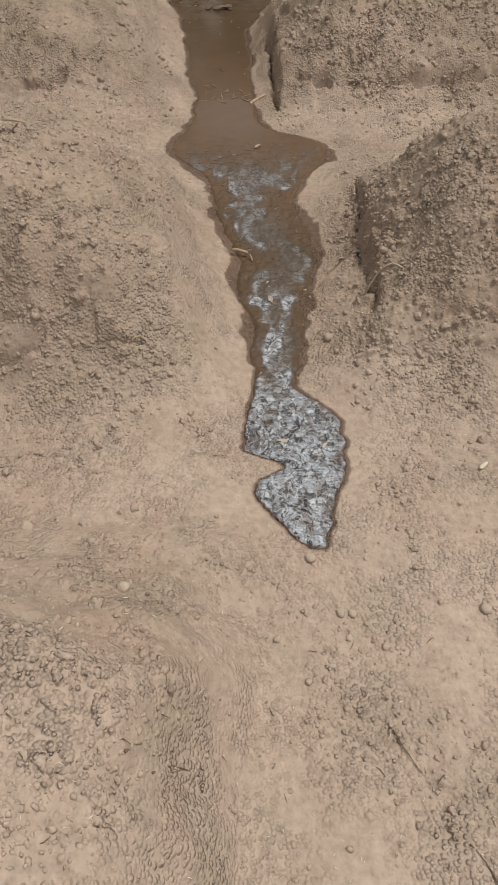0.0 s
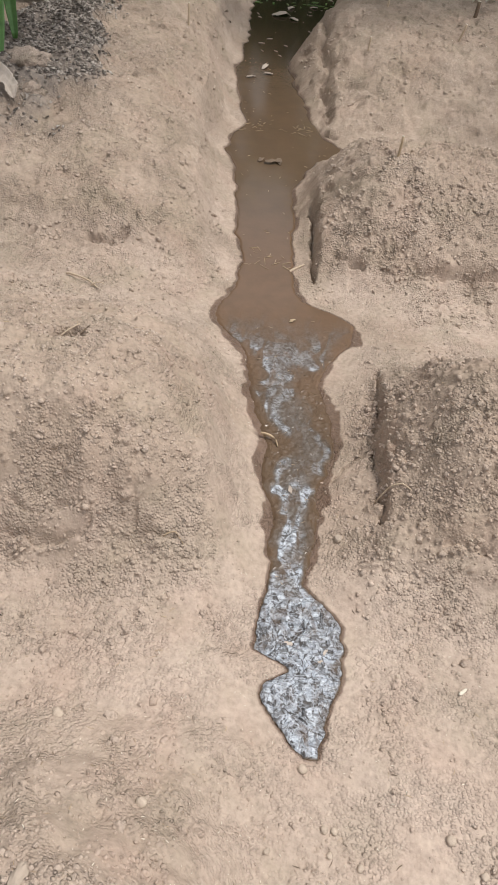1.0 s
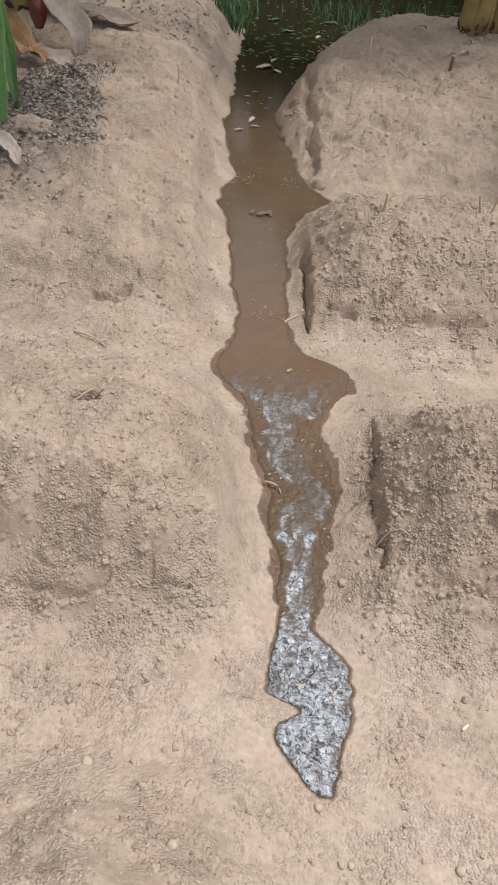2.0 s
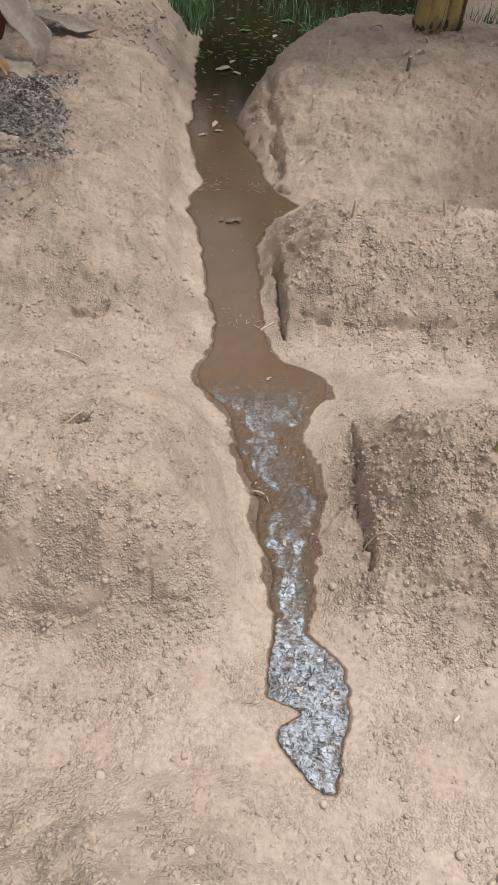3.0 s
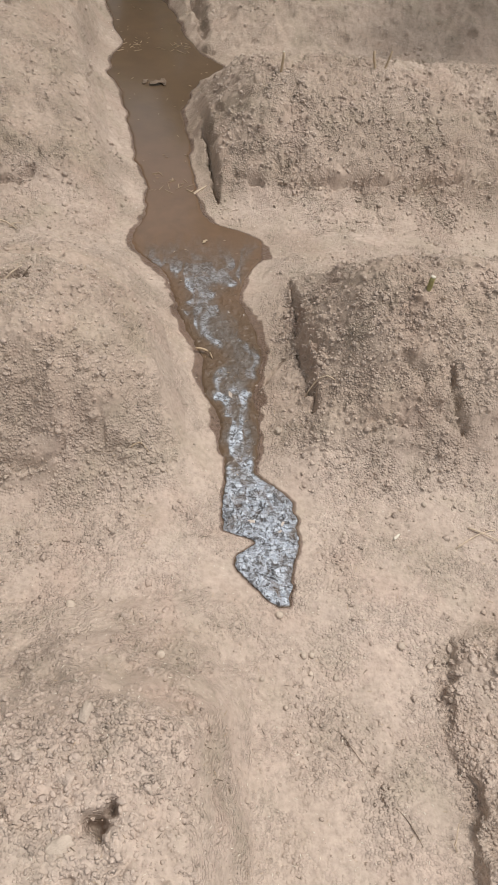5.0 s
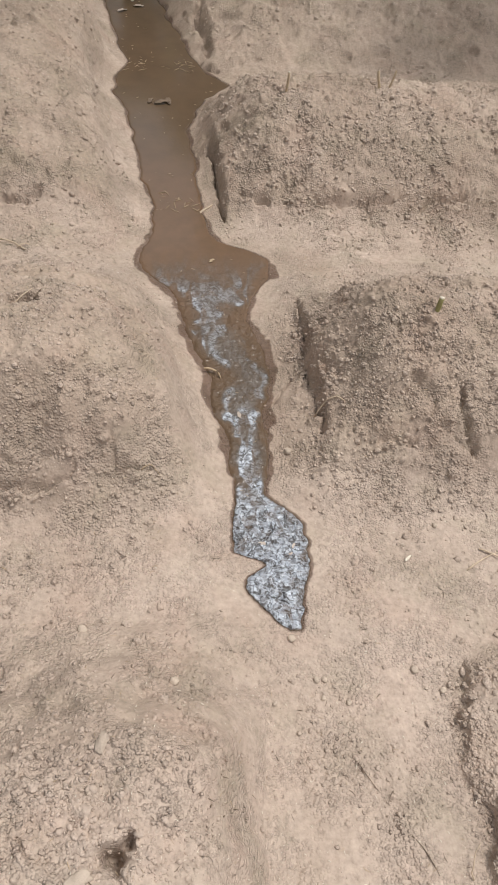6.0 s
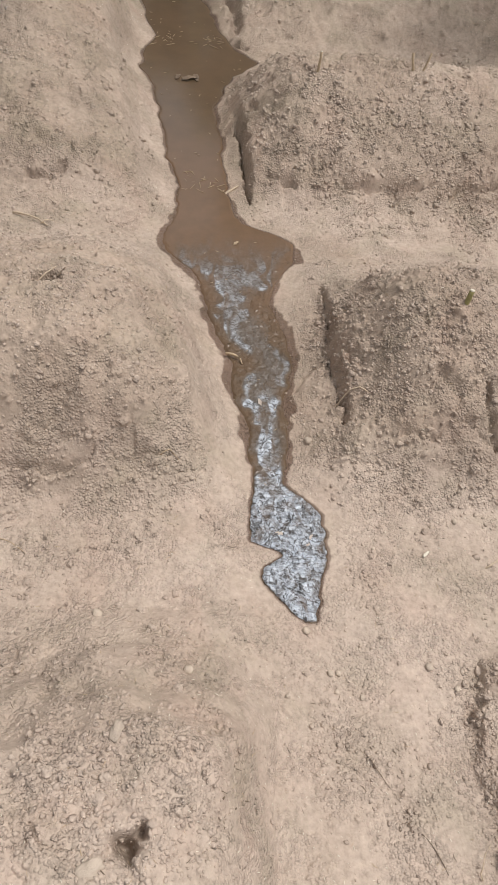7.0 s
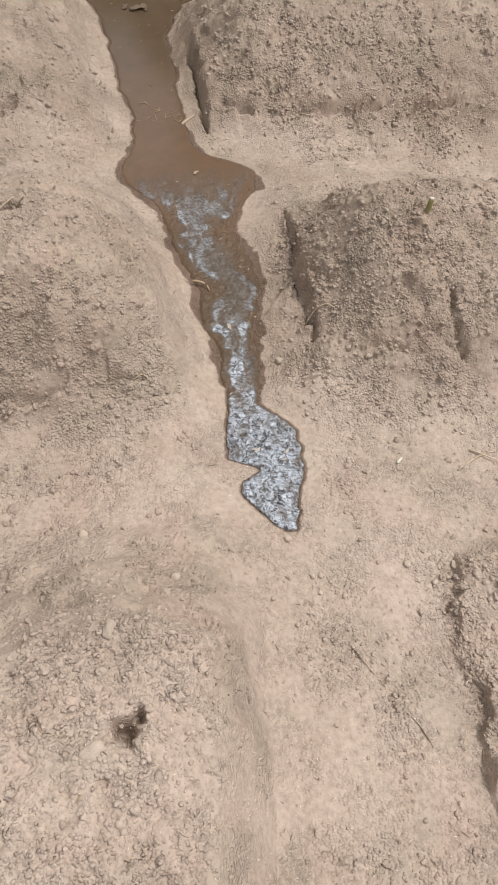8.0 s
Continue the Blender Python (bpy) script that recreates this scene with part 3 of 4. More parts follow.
WET = WET * ramp(0.765, 0.785, GY)
# Leaf litter behind the bank; the shade there is darkened into its ground colour.
SHADED_LITTER = 0.5 * ramp(5.7, 5.95, GY + 0.12 * lattice(GX, GY, 0.3, 88)) * (1 - ramp(-0.75, -0.5, GX)) * ramp(-0.5, 0.3, fractal(GX, GY, 0.2, 89, 3))
# 1 on trodden path, furrows and bank foot, which escape the painted canopy shade
SUNLIT_DUST = np.maximum((1 - ramp(1.22, 1.4, GY)) * (1 - 0.6 * CRUMBLY), 0.85 * ramp(2.1, 2.25, GY) * (1 - ramp(2.7, 2.85, GY)))
SUNLIT_DUST = np.maximum(SUNLIT_DUST, 0.8 * (1 - ramp(0.1, 0.3, edge_l - GX)) * (GX < 0.5 * (edge_l + edge_r)))
SUNLIT_DUST = np.clip(SUNLIT_DUST + 0.25 * fractal(GX, GY, 0.25, 87, 3), 0, 1)
FRESH = 0.5 * np.clip(1.7 * np.exp(-((GX - 0.338) / 0.026) ** 2 - ((GY - 1.74) / 0.2) ** 2) + np.exp(-((GX - 0.15) / 0.03) ** 2 - ((GY - 3.05) / 0.22) ** 2)
                + 0.5 * np.exp(-((GX - 0.555) / 0.02) ** 2 - ((GY - 0.3) / 0.3) ** 2) + 0.15 * np.exp(-((GX + 0.62) / 0.24) ** 2 - ((GY - 1.225) / 0.025) ** 2) + 0.5 * np.exp(-((GX - 0.85) / 0.4) ** 2 - ((GY - 2.79) / 0.04) ** 2), 0, 1)


def ground_at(x, y):
    """Height of the finished ground."""
    u = (x - 0.02 * min(max(y, -0.2), 9.2)) / float(half_width(np.array([y]))[0])
    j = min(max(int(np.searchsorted(YS, y)) - 1, 0), len(YS) - 2)
    i = min(max(int(np.searchsorted(US, u)) - 1, 0), len(US) - 2)
    a, b = (u - US[i]) / (US[i + 1] - US[i]), (y - YS[j]) / (YS[j + 1] - YS[j])
    return float((GZ[j, i] * (1 - a) + GZ[j, i + 1] * a) * (1 - b) + (GZ[j + 1, i] * (1 - a) + GZ[j + 1, i + 1] * a) * b)


def sheet(name, gx, gy, gz, material, keep=None, **attributes):
    """A sheet of quads over a grid of places, smooth, with named values at its corners."""
    rows, columns = gx.shape
    index = np.arange(rows * columns).reshape(rows, columns)
    quads = np.stack((index[:-1, :-1], index[:-1, 1:], index[1:, 1:], index[1:, :-1]), -1).reshape(-1, 4)
    points = np.stack((gx, gy, gz), -1).reshape(-1, 3)
    values = {key: np.ascontiguousarray(value, dtype=np.float32).ravel() for key, value in attributes.items()}
    if keep is not None:
        quads = quads[keep.ravel()[quads].any(1)]
        used, quads = np.unique(quads, return_inverse=True)
        quads = quads.reshape(-1, 4)
        points = points[used]
        values = {key: value[used] for key, value in values.items()}
    mesh = bpy.data.meshes.new(name)
    mesh.vertices.add(len(points))
    mesh.vertices.foreach_set("co", np.ascontiguousarray(points, dtype=np.float32).ravel())
    mesh.loops.add(quads.size)
    mesh.loops.foreach_set("vertex_index", quads.astype(np.int32).ravel())
    mesh.polygons.add(len(quads))
    mesh.polygons.foreach_set("loop_start", np.arange(0, quads.size, 4, dtype=np.int32))
    mesh.polygons.foreach_set("use_smooth", np.ones(len(quads), dtype=bool))
    for key, value in values.items():
        mesh.attributes.new(key, "FLOAT", "POINT").data.foreach_set("value", np.ascontiguousarray(value))
    mesh.materials.append(material)
    mesh.update(calc_edges=True)
    mesh.validate()
    return new(name, mesh)


tagged(sheet("ground", GX, GY, GZ, SOIL, wet=WET, mulch=np.maximum(MULCH, SHADED_LITTER), fresh=FRESH, sunlit_dust=SUNLIT_DUST), "dry crumbly tan garden soil dug into raised beds", "ground", kind="structure")

# ---- water ----
wy = np.concatenate((np.arange(0.75, 2.9, 0.0045), 2.9 + np.cumsum(np.linspace(0.006, 0.03, 360)), 9.6 + np.cumsum(0.06 * 1.06 ** np.arange(26))))
wu = np.linspace(-0.04, 1.04, 190)
WYY = np.repeat(wy[:, None], len(wu), 1)
lo, hi = soft(wy, *DITCH_L) - 0.05, soft(wy, *DITCH_R) + 0.05
WXX = lo[:, None] + wu[None, :] * (hi - lo)[:, None]
wl, wr = edges(WXX, WYY)
INSIDE = np.minimum(WXX - wl, wr - WXX)
INSIDE = np.minimum(INSIDE, (WYY - 0.778) * 1.2)
RUN = ramp(2.62, 2.2, WYY)
FRONT = ramp(1.26, 1.14, WYY)
mid = (WXX - wl) / np.maximum(wr - wl, 0.02)
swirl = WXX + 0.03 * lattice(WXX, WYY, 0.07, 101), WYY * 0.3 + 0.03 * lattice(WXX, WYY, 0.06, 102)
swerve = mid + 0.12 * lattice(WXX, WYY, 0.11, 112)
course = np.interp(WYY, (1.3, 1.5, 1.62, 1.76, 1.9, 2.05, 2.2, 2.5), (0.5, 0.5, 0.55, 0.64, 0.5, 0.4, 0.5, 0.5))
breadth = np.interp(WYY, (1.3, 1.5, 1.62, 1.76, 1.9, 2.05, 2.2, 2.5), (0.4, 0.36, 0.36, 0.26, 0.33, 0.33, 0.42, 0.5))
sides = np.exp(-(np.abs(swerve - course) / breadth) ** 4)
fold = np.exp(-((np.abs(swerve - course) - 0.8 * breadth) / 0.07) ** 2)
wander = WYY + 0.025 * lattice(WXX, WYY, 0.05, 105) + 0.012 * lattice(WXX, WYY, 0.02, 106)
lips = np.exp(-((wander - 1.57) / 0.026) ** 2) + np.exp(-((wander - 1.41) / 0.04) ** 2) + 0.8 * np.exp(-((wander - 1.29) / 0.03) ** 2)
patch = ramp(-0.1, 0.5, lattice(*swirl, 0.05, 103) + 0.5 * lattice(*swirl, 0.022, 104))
# Where foam and painted sky sheen cover the run and the front
FROTH_SHEEN = RUN * (1 - FRONT) * ((0.36 + 0.18 * patch) * sides + 0.3 * fold * patch + 0.8 * lips * (0.3 + 0.7 * patch)) + FRONT * (0.72 + 0.28 * patch)
FROTH_SHEEN = np.clip(FROTH_SHEEN, 0, 1) * ramp(0.001, 0.008, INSIDE)
CHOP = np.clip(0.02 + 0.35 * RUN + 0.65 * FRONT, 0, 1) * (1 - ramp(4, 7, WYY)) + 0.01
WZZ = water_level(WYY) - 0.03 * (1 - ramp(-0.03, 0.002, INSIDE)) + 0.004 * ramp(0, 0.012, INSIDE)
WZZ = WZZ + RUN * ramp(0, 0.02, INSIDE) * (0.0025 * lattice(WXX, WYY, 0.03, 107) + 0.0015 * lattice(WXX, WYY, 0.012, 109)) + FRONT * ramp(0, 0.02, INSIDE) * (0.004 + 0.004 * np.abs(lattice(WXX + 0.006 * lattice(WXX, WYY, 0.02, 113), WYY, 0.016, 111)))
tagged(sheet("water", WXX, WYY, WZZ, WATER, keep=INSIDE > -0.03, froth_sheen=FROTH_SHEEN, chop=CHOP, silt=ramp(3.6, 2.9, WYY) * (1 - ramp(2.3, 1.8, WYY)), pond=ramp(4.5, 7.5, WYY)), "brown silty water creeping down the ditch from the pond", "water", kind="structure")


# ---- building blocks ----
def part(name, bm, material, parent=None, label="", smooth=True):
    mesh = bpy.data.meshes.new(name)
    for face in bm.faces:
        face.smooth = smooth
    bm.to_mesh(mesh)
    bm.free()
    mesh.materials.append(material)
    ob = new(name, mesh)
    ob.parent = parent
    return tagged(ob, label) if label else ob


def empty(name, m, label, category, group=""):
    ob = new(name)
    ob.matrix_basis = m
    return tagged(ob, label, category, group)


def tube(points, radii, sides=7, wobble=0.0, seed=0):
    """A bent round stick through the points, closed at both ends."""
    bm, rings = bmesh.new(), []
    pick = random.Random(seed)
    points = [Vector(p) for p in points]
    for k, p in enumerate(points):
        along = (points[min(k + 1, len(points) - 1)] - points[max(k - 1, 0)]).normalized()
        side = along.orthogonal().normalized()
        over = along.cross(side)
        r = radii[k] if isinstance(radii, (list, tuple)) else radii
        rings.append([bm.verts.new(p + (side * math.cos(2 * math.pi * i / sides) + over * math.sin(2 * math.pi * i / sides)) * r * (1 + wobble * pick.uniform(-1, 1))) for i in range(sides)])
    for a, b in zip(rings, rings[1:]):
        for i in range(sides):
            bm.faces.new((a[i], a[(i + 1) % sides], b[(i + 1) % sides], b[i]))
    bm.faces.new(rings[0][::-1])
    bm.faces.new(rings[-1])
    return bm


def bend(a, b, sag, steps=7, seed=0, jitter=0.0):
    """Points of a bow from a to b that lifts by sag halfway."""
    a, b, pick = Vector(a), Vector(b), random.Random(seed)
    out = []
    for k in range(steps):
        t = k / (steps - 1)
        p = a.lerp(b, t) + Vector(sag) * 4 * t * (1 - t)
        out.append(p + Vector([pick.uniform(-jitter, jitter) for _ in range(3)]))
    return out


def blade(points, width, fold=0.25, across=6, thick=0.0012, torn=0.0, seed=0, droop=0.0, tip=0.08, crinkle=0.0):
    """A leaf blade along the points, folded at its midrib, with two skins and a closed rim."""
    bm, pick = bmesh.new(), random.Random(seed)
    points = [Vector(p) for p in points]
    top, low = [], []
    for k, p in enumerate(points):
        t = k / (len(points) - 1)
        along = (points[min(k + 1, len(points) - 1)] - points[max(k - 1, 0)]).normalized()
        side = along.cross(Vector((0, 0, 1)))
        side = side.normalized() if side.length > 0.05 else Vector((1, 0, 0))
        up = side.cross(along)
        w = width * (tip + (1 - tip) * math.sin(math.pi * min(0.06 + 0.92 * t, 1)) ** 0.6)
        a, b = [], []
        for i in range(across + 1):
            s = 2 * i / across - 1
            edge = 1 + torn * abs(s) * (1.6 * noise.noise(Vector((t * 7 + seed * 3.1, 5.0 if s > 0 else 0.0, 0.5))) + 0.8 * noise.noise(Vector((t * 19 + seed, 5.0 if s > 0 else 0.0, 2.5))) - 0.3)
            q = p + side * s * w / 2 * edge + up * (abs(s) * fold * w / 2 - droop * s * s * w) + up * torn * 0.06 * w * math.sin(9 * s + 5 * t + seed)
            if crinkle:
                q = q + up * crinkle * width * (noise.noise(q * 1.1 / width + Vector((seed, 0, 0))) + 0.4 * noise.noise(q * 3.2 / width))
            a.append(bm.verts.new(q + up * thick))
            b.append(bm.verts.new(q - up * thick))
        top.append(a)
        low.append(b)
    n = across
    for k in range(len(points) - 1):
        for i in range(n):
            bm.faces.new((top[k][i], top[k][i + 1], top[k + 1][i + 1], top[k + 1][i]))
            bm.faces.new((low[k][i + 1], low[k][i], low[k + 1][i], low[k + 1][i + 1]))
        bm.faces.new((low[k][0], top[k][0], top[k + 1][0], low[k + 1][0]))
        bm.faces.new((top[k][n], low[k][n], low[k + 1][n], top[k + 1][n]))
    for i in range(n):
        bm.faces.new((low[0][i], low[0][i + 1], top[0][i + 1], top[0][i]))
        bm.faces.new((top[-1][i], top[-1][i + 1], low[-1][i + 1], low[-1][i]))
    return bm


def lump(size, seed, flat=0.7, rough=0.25, detail=2, sharp=2.2):
    """A stone or clod: a ball pressed out of round."""
    bm = bmesh.new()
    bmesh.ops.create_icosphere(bm, subdivisions=detail, radius=1)
    shift = Vector((seed * 3.7, seed * 1.3, seed * 2.1))
    for v in bm.verts:
        n = noise.noise(v.co * 1.1 + shift) * rough + noise.noise(v.co * sharp + shift) * rough * 0.6
        v.co = v.co * (1 + n)
        v.co.z *= flat
        v.co *= size
    return bm


def scatter_mesh(name, points, faces, material, label, category):
    """Many small pieces in one mesh, from arrays of corners and faces."""
    mesh = bpy.data.meshes.new(name)
    sides = faces.shape[1]
    mesh.vertices.add(len(points))
    mesh.vertices.foreach_set("co", np.ascontiguousarray(points, dtype=np.float32).ravel())
    mesh.loops.add(faces.size)
    mesh.loops.foreach_set("vertex_index", faces.astype(np.int32).ravel())
    mesh.polygons.add(len(faces))
    mesh.polygons.foreach_set("loop_start", np.arange(0, faces.size, sides, dtype=np.int32))
    mesh.materials.append(material)
    mesh.update(calc_edges=True)
    return tagged(new(name, mesh), label, category, kind="stuff")


def spins(rng, n, lean=3.15):
    """n turning matrices: any heading, and a tilt of up to lean."""
    a, b, c = rng.uniform(0, 2 * np.pi, n), rng.uniform(-lean, lean, n), rng.uniform(0, 2 * np.pi, n)
    ca, sa, cb, sb, cc, sc = np.cos(a), np.sin(a), np.cos(b), np.sin(b), np.cos(c), np.sin(c)
    zero, one = np.zeros(n), np.ones(n)
    turn = lambda *v: np.stack(v, -1).reshape(n, 3, 3)
    return turn(ca, -sa, zero, sa, ca, zero, zero, zero, one) @ turn(one, zero, zero, zero, cb, -sb, zero, sb, cb) @ turn(cc, -sc, zero, sc, cc, zero, zero, zero, one)


def strewn(rng, n, y0, y1, power, chance):
    """n places on the beds, more of them near, kept by the chance that a grid of values gives."""
    out = []
    while len(out) < n:
        y = y0 + (y1 - y0) * rng.random() ** power
        u = 1.84 * rng.random() - 0.92
        j, i = min(np.searchsorted(YS, y), len(YS) - 1), min(np.searchsorted(US, u), len(US) - 1)
        if rng.random() < chance[j, i]:
            out.append((GX[j, i], GY[j, i], GZ[j, i]))
    return np.array(out)


# ---- loose soil, straw and grit ----
rng = np.random.default_rng(9)
ball = bmesh.new()
bmesh.ops.create_icosphere(ball, subdivisions=1, radius=1)
BALL = np.array([v.co[:] for v in ball.verts])
BALL_FACES = np.array([[v.index for v in f.verts] for f in ball.faces])
ball.free()


OCTA = np.array([(1, 0, 0), (0, 1, 0), (-1, 0, 0), (0, -1, 0), (0, 0, 1), (0, 0, -1)], dtype=float)
OCTA_FACES = np.array([(0, 1, 4), (1, 2, 4), (2, 3, 4), (3, 0, 4), (1, 0, 5), (2, 1, 5), (3, 2, 5), (0, 3, 5)])


def pile(name, at, size, form, form_faces, material, label, sink=(-0.5, 0.25), ragged=(0.5, 1.28)):
    """Crumbs of the given sizes at the given places, each turned and pressed out of shape."""
    n = len(at)
    shape = form[None] * rng.uniform(*ragged, (n, len(form), 1)) * (size[:, None] * rng.uniform(0.6, 1.2, (n, 3)))[:, None, :]
    points = np.einsum("nij,nkj->nki", spins(rng, n), shape)
    points[:, :, 2] *= 0.8
    points += at[:, None, :]
    points[:, :, 2] += (size * rng.uniform(*sink, n))[:, None]
    faces = form_faces[None] + len(form) * np.arange(n)[:, None, None]
    return scatter_mesh(name, points.reshape(-1, 3), faces.reshape(-1, 3), material, label, "soil")


def crumbs(name, n, y0, y1, power, chance, least, spread, most, label, form=BALL, form_faces=BALL_FACES):
    at = strewn(rng, n, y0, y1, power, chance)
    size = np.minimum(least * np.exp(np.abs(rng.normal(size=n)) * spread) * np.minimum(0.75 + 0.2 * at[:, 1], 1.35), most)
    return pile(name, at, size, form, form_faces, CRUMB, label)


PATCHY = np.clip(0.55 * LOOSE + CRUMBLY, 0, 1) * ramp(0.005, 0.03, LOOSE) * np.clip(0.65 + 1.1 * fractal(GX, GY, 0.13, 77, 3), 0.15, 1) * (1 - MULCH) * (1 - 0.35 * ramp(2.6, 3.6, GY)) * (1 - 0.5 * ramp(0.0, 0.05, edge_l - GX) * ramp(0.9, 1.3, GY))
crumbs("soil_crumbs", 17000, -0.15, 5.5, 1.5, PATCHY, 0.0042, 0.45, 0.015, "loose dry tan crumbs of soil on the beds")
crumbs("fine_crumbs", 30000, -0.15, 6.8, 1.6, np.clip(PATCHY + 0.1 * LOOSE, 0, 1), 0.0024, 0.5, 0.009, "fine dry tan crumbs of soil on the beds", OCTA, OCTA_FACES)
crumbs("soil_clods", 1100, -0.1, 3.6, 1.2, PATCHY, 0.005, 0.35, 0.011, "small dry tan clods lying on the beds")


def rubble(n, x0, x1, y0, y1, wide, least, most):
    """Broken clods along a line in the plan."""
    t = rng.random(n)
    x, y = x0 + (x1 - x0) * t + rng.normal(size=n) * wide * 0.6, y0 + (y1 - y0) * t + rng.normal(size=n) * wide
    return np.array([(a, b, ground_at(a, b)) for a, b in zip(x, y)]), least + (most - least) * rng.random(n) ** 3


for n, *line in ((150, -0.95, -0.3, 1.2, 1.22, 0.022, 0.003, 0.012), (120, -0.9, -0.35, 1.29, 1.3, 0.03, 0.003, 0.011), (110, 0.5, 1.3, 1.32, 1.36, 0.03, 0.003, 0.014), (90, 0.3, 0.8, 1.2, 1.14, 0.03, 0.003, 0.011),
                 (750, 0.2, 1.7, 2.8, 2.78, 0.045, 0.003, 0.012), (200, 0.11, 0.12, 2.75, 3.35, 0.02, 0.003, 0.009), (160, 0.15, 0.12, 4.5, 5.8, 0.03, 0.004, 0.012), (420, 0.35, 0.33, 1.48, 2.1, 0.03, 0.003, 0.009), (150, 0.53, 0.56, 0.1, 0.62, 0.022, 0.003, 0.014), (420, 0.63, 0.66, 0.05, 0.62, 0.06, 0.003, 0.013), (40, -0.33, -0.3, 0.23, 0.25, 0.02, 0.003, 0.009), (60, -0.9, -0.55, 2.71, 2.73, 0.02, 0.003, 0.012), (70, 0.16, 0.3, 1.62, 1.2, 0.02, 0.003, 0.01)):
    at, size = rubble(n, *line)
    pile("broken_clods", at, size, BALL, BALL_FACES, CRUMB, "broken dry clods fallen along the bed's edge", (-0.6, 0.15), (0.35, 1.25))


def straws(name, n, y0, y1, power, chance, length, thick, material, label, lean=0.35):
    at = strewn(rng, n, y0, y1, power, chance)
    prism = np.array([(x, r * math.cos(a), r * math.sin(a)) for x, r in ((-0.5, 0.5), (0.0, 1.0), (0.5, 0.4)) for a in (0.5, 2.6, 4.7)])
    size = rng.uniform(0.35, 1.0, n) * (1 + 0.08 * at[:, 1])
    shape = prism[None] * np.stack((size * length, size * thick, size * thick), -1)[:, None, :]
    shape[:, 3:6, 1] += (rng.uniform(-0.14, 0.14, n) * size * length)[:, None]
    points = np.einsum("nij,nkj->nki", spins(rng, n, lean), shape) + at[:, None, :]
    points[:, :, 2] += thick * 0.8
    faces = np.array([[3 * k + i, 3 * k + (i + 1) % 3, 3 * k + 3 + (i + 1) % 3, 3 * k + 3 + i] for k in (0, 1) for i in (0, 1, 2)])
    faces = faces[None] + len(prism) * np.arange(n)[:, None, None]
    return scatter_mesh(name, points.reshape(-1, 3), faces.reshape(-1, 4), material, label, "straw")


straws("straw_bits", 900, -0.1, 6.5, 1.3, np.clip(0.25 + LOOSE * 0.6, 0, 1) * ramp(0.0, 0.02, OUTSIDE), 0.022, 0.0011, STRAW, "short dry straw bits strewn over the soil")
straws("rotten_straw", 420, -0.1, 6.5, 1.3, np.clip(0.25 + LOOSE * 0.6, 0, 1) * ramp(0.0, 0.02, OUTSIDE), 0.026, 0.0012, DARK_STRAW, "short dark rotten stalks strewn over the soil")

straws("chaff", 1300, -0.1, 5.0, 1.4, 0.35 + 0.5 * ramp(0.0, 0.02, OUTSIDE) * ramp(0.0, 0.05, OUTSIDE), 0.009, 0.0011, PITH, "tiny pale flecks of chaff on the soil")

at = strewn(rng, 2600, -0.15, 5.5, 1.5, 0.3 + 0.6 * ramp(0.02, 0.08, OUTSIDE))
pile("pale_grit", at, 0.0009 * np.exp(np.abs(rng.normal(size=len(at))) * 0.4) * (0.9 + 0.22 * at[:, 1]), OCTA, OCTA_FACES, PITH, "tiny white grains of grit on the soil", (0.0, 0.6))

# ---- pebbles and clods that can be told apart ----
PEBBLES = [
    (0.207, 1.402, 0.013), (0.458, 0.641, 0.012), (0.177, 0.634, 0.009), (0.2, 0.633, 0.009), (0.191, 0.587, 0.007),
    (0.257, 0.568, 0.008), (0.054, 0.575, 0.007), (0.126, 0.754, 0.011), (0.523, 0.578, 0.009), (0.52, 1.03, 0.007),
    (0.64, 1.09, 0.009), (-0.446, 0.793, 0.013), (-0.212, 0.594, 0.011), (0.36, 1.0, 0.006), (-0.42, 1.06, 0.006),
]
for k, (x, y, r) in enumerate(PEBBLES):
    ob = part("pebble", lump(r, 3 + k, 0.7, 0.34, 2, 1.9), PEBBLE)
    ob.matrix_basis = pose(x, y, ground_at(x, y) + r * 0.35, 8 * math.sin(k), 8 * math.cos(k), 47 * k)
    tagged(ob, "small rounded pale tan pebble half sunk in soil", "pebble", "pebbles on the path")
CLODS = [
    (-0.328, 0.803, 0.016), (-0.3, 0.735, 0.017), (-0.24, 0.532, 0.015), (-0.494, 0.336, 0.014), (-0.397, 0.287, 0.017),
    (-0.386, 0.322, 0.012), (-0.389, 0.824, 0.013), (0.6, 0.625, 0.016), (0.63, 0.575, 0.018), (0.578, 0.5, 0.014), (0.59, 0.585, 0.012), (0.68, 0.53, 0.014),
    (0.6, 0.36, 0.013), (0.585, 0.27, 0.013), (0.68, 1.2, 0.016), (0.71, 1.17, 0.013), (0.65, 1.15, 0.012), (-0.08, 0.47, 0.01), (0.25, 0.43, 0.011), (0.3, 0.4, 0.009),
]
for k, (x, y, r) in enumerate(CLODS):
    ob = part("soil_clod", lump(r * 0.85, 31 + k, 0.62, 0.5, 3, 5.2), CRUMB)
    ob.matrix_basis = pose(x, y, ground_at(x, y) + r * 0.05, 10 * math.sin(k * 2), 12 * math.cos(k), 61 * k)
    tagged(ob, "crumbly dry tan clod of soil on the bed", "clod", "larger clods")
for x, y, r, turn in ((-0.367, 0.407, 0.0165, 70), (-0.403, 0.172, 0.021, 25)):
    ob = part("stone", lump(r, x * 50, 0.42, 0.4, 3, 1.9), PEBBLE)
    ob.matrix_basis = pose(x, y, ground_at(x, y) + r * 0.16, 9, -7, turn) @ Matrix.Diagonal((1.2, 0.75, 1, 1))
    tagged(ob, "flat pale dusty stone lying on the bed", "stone")


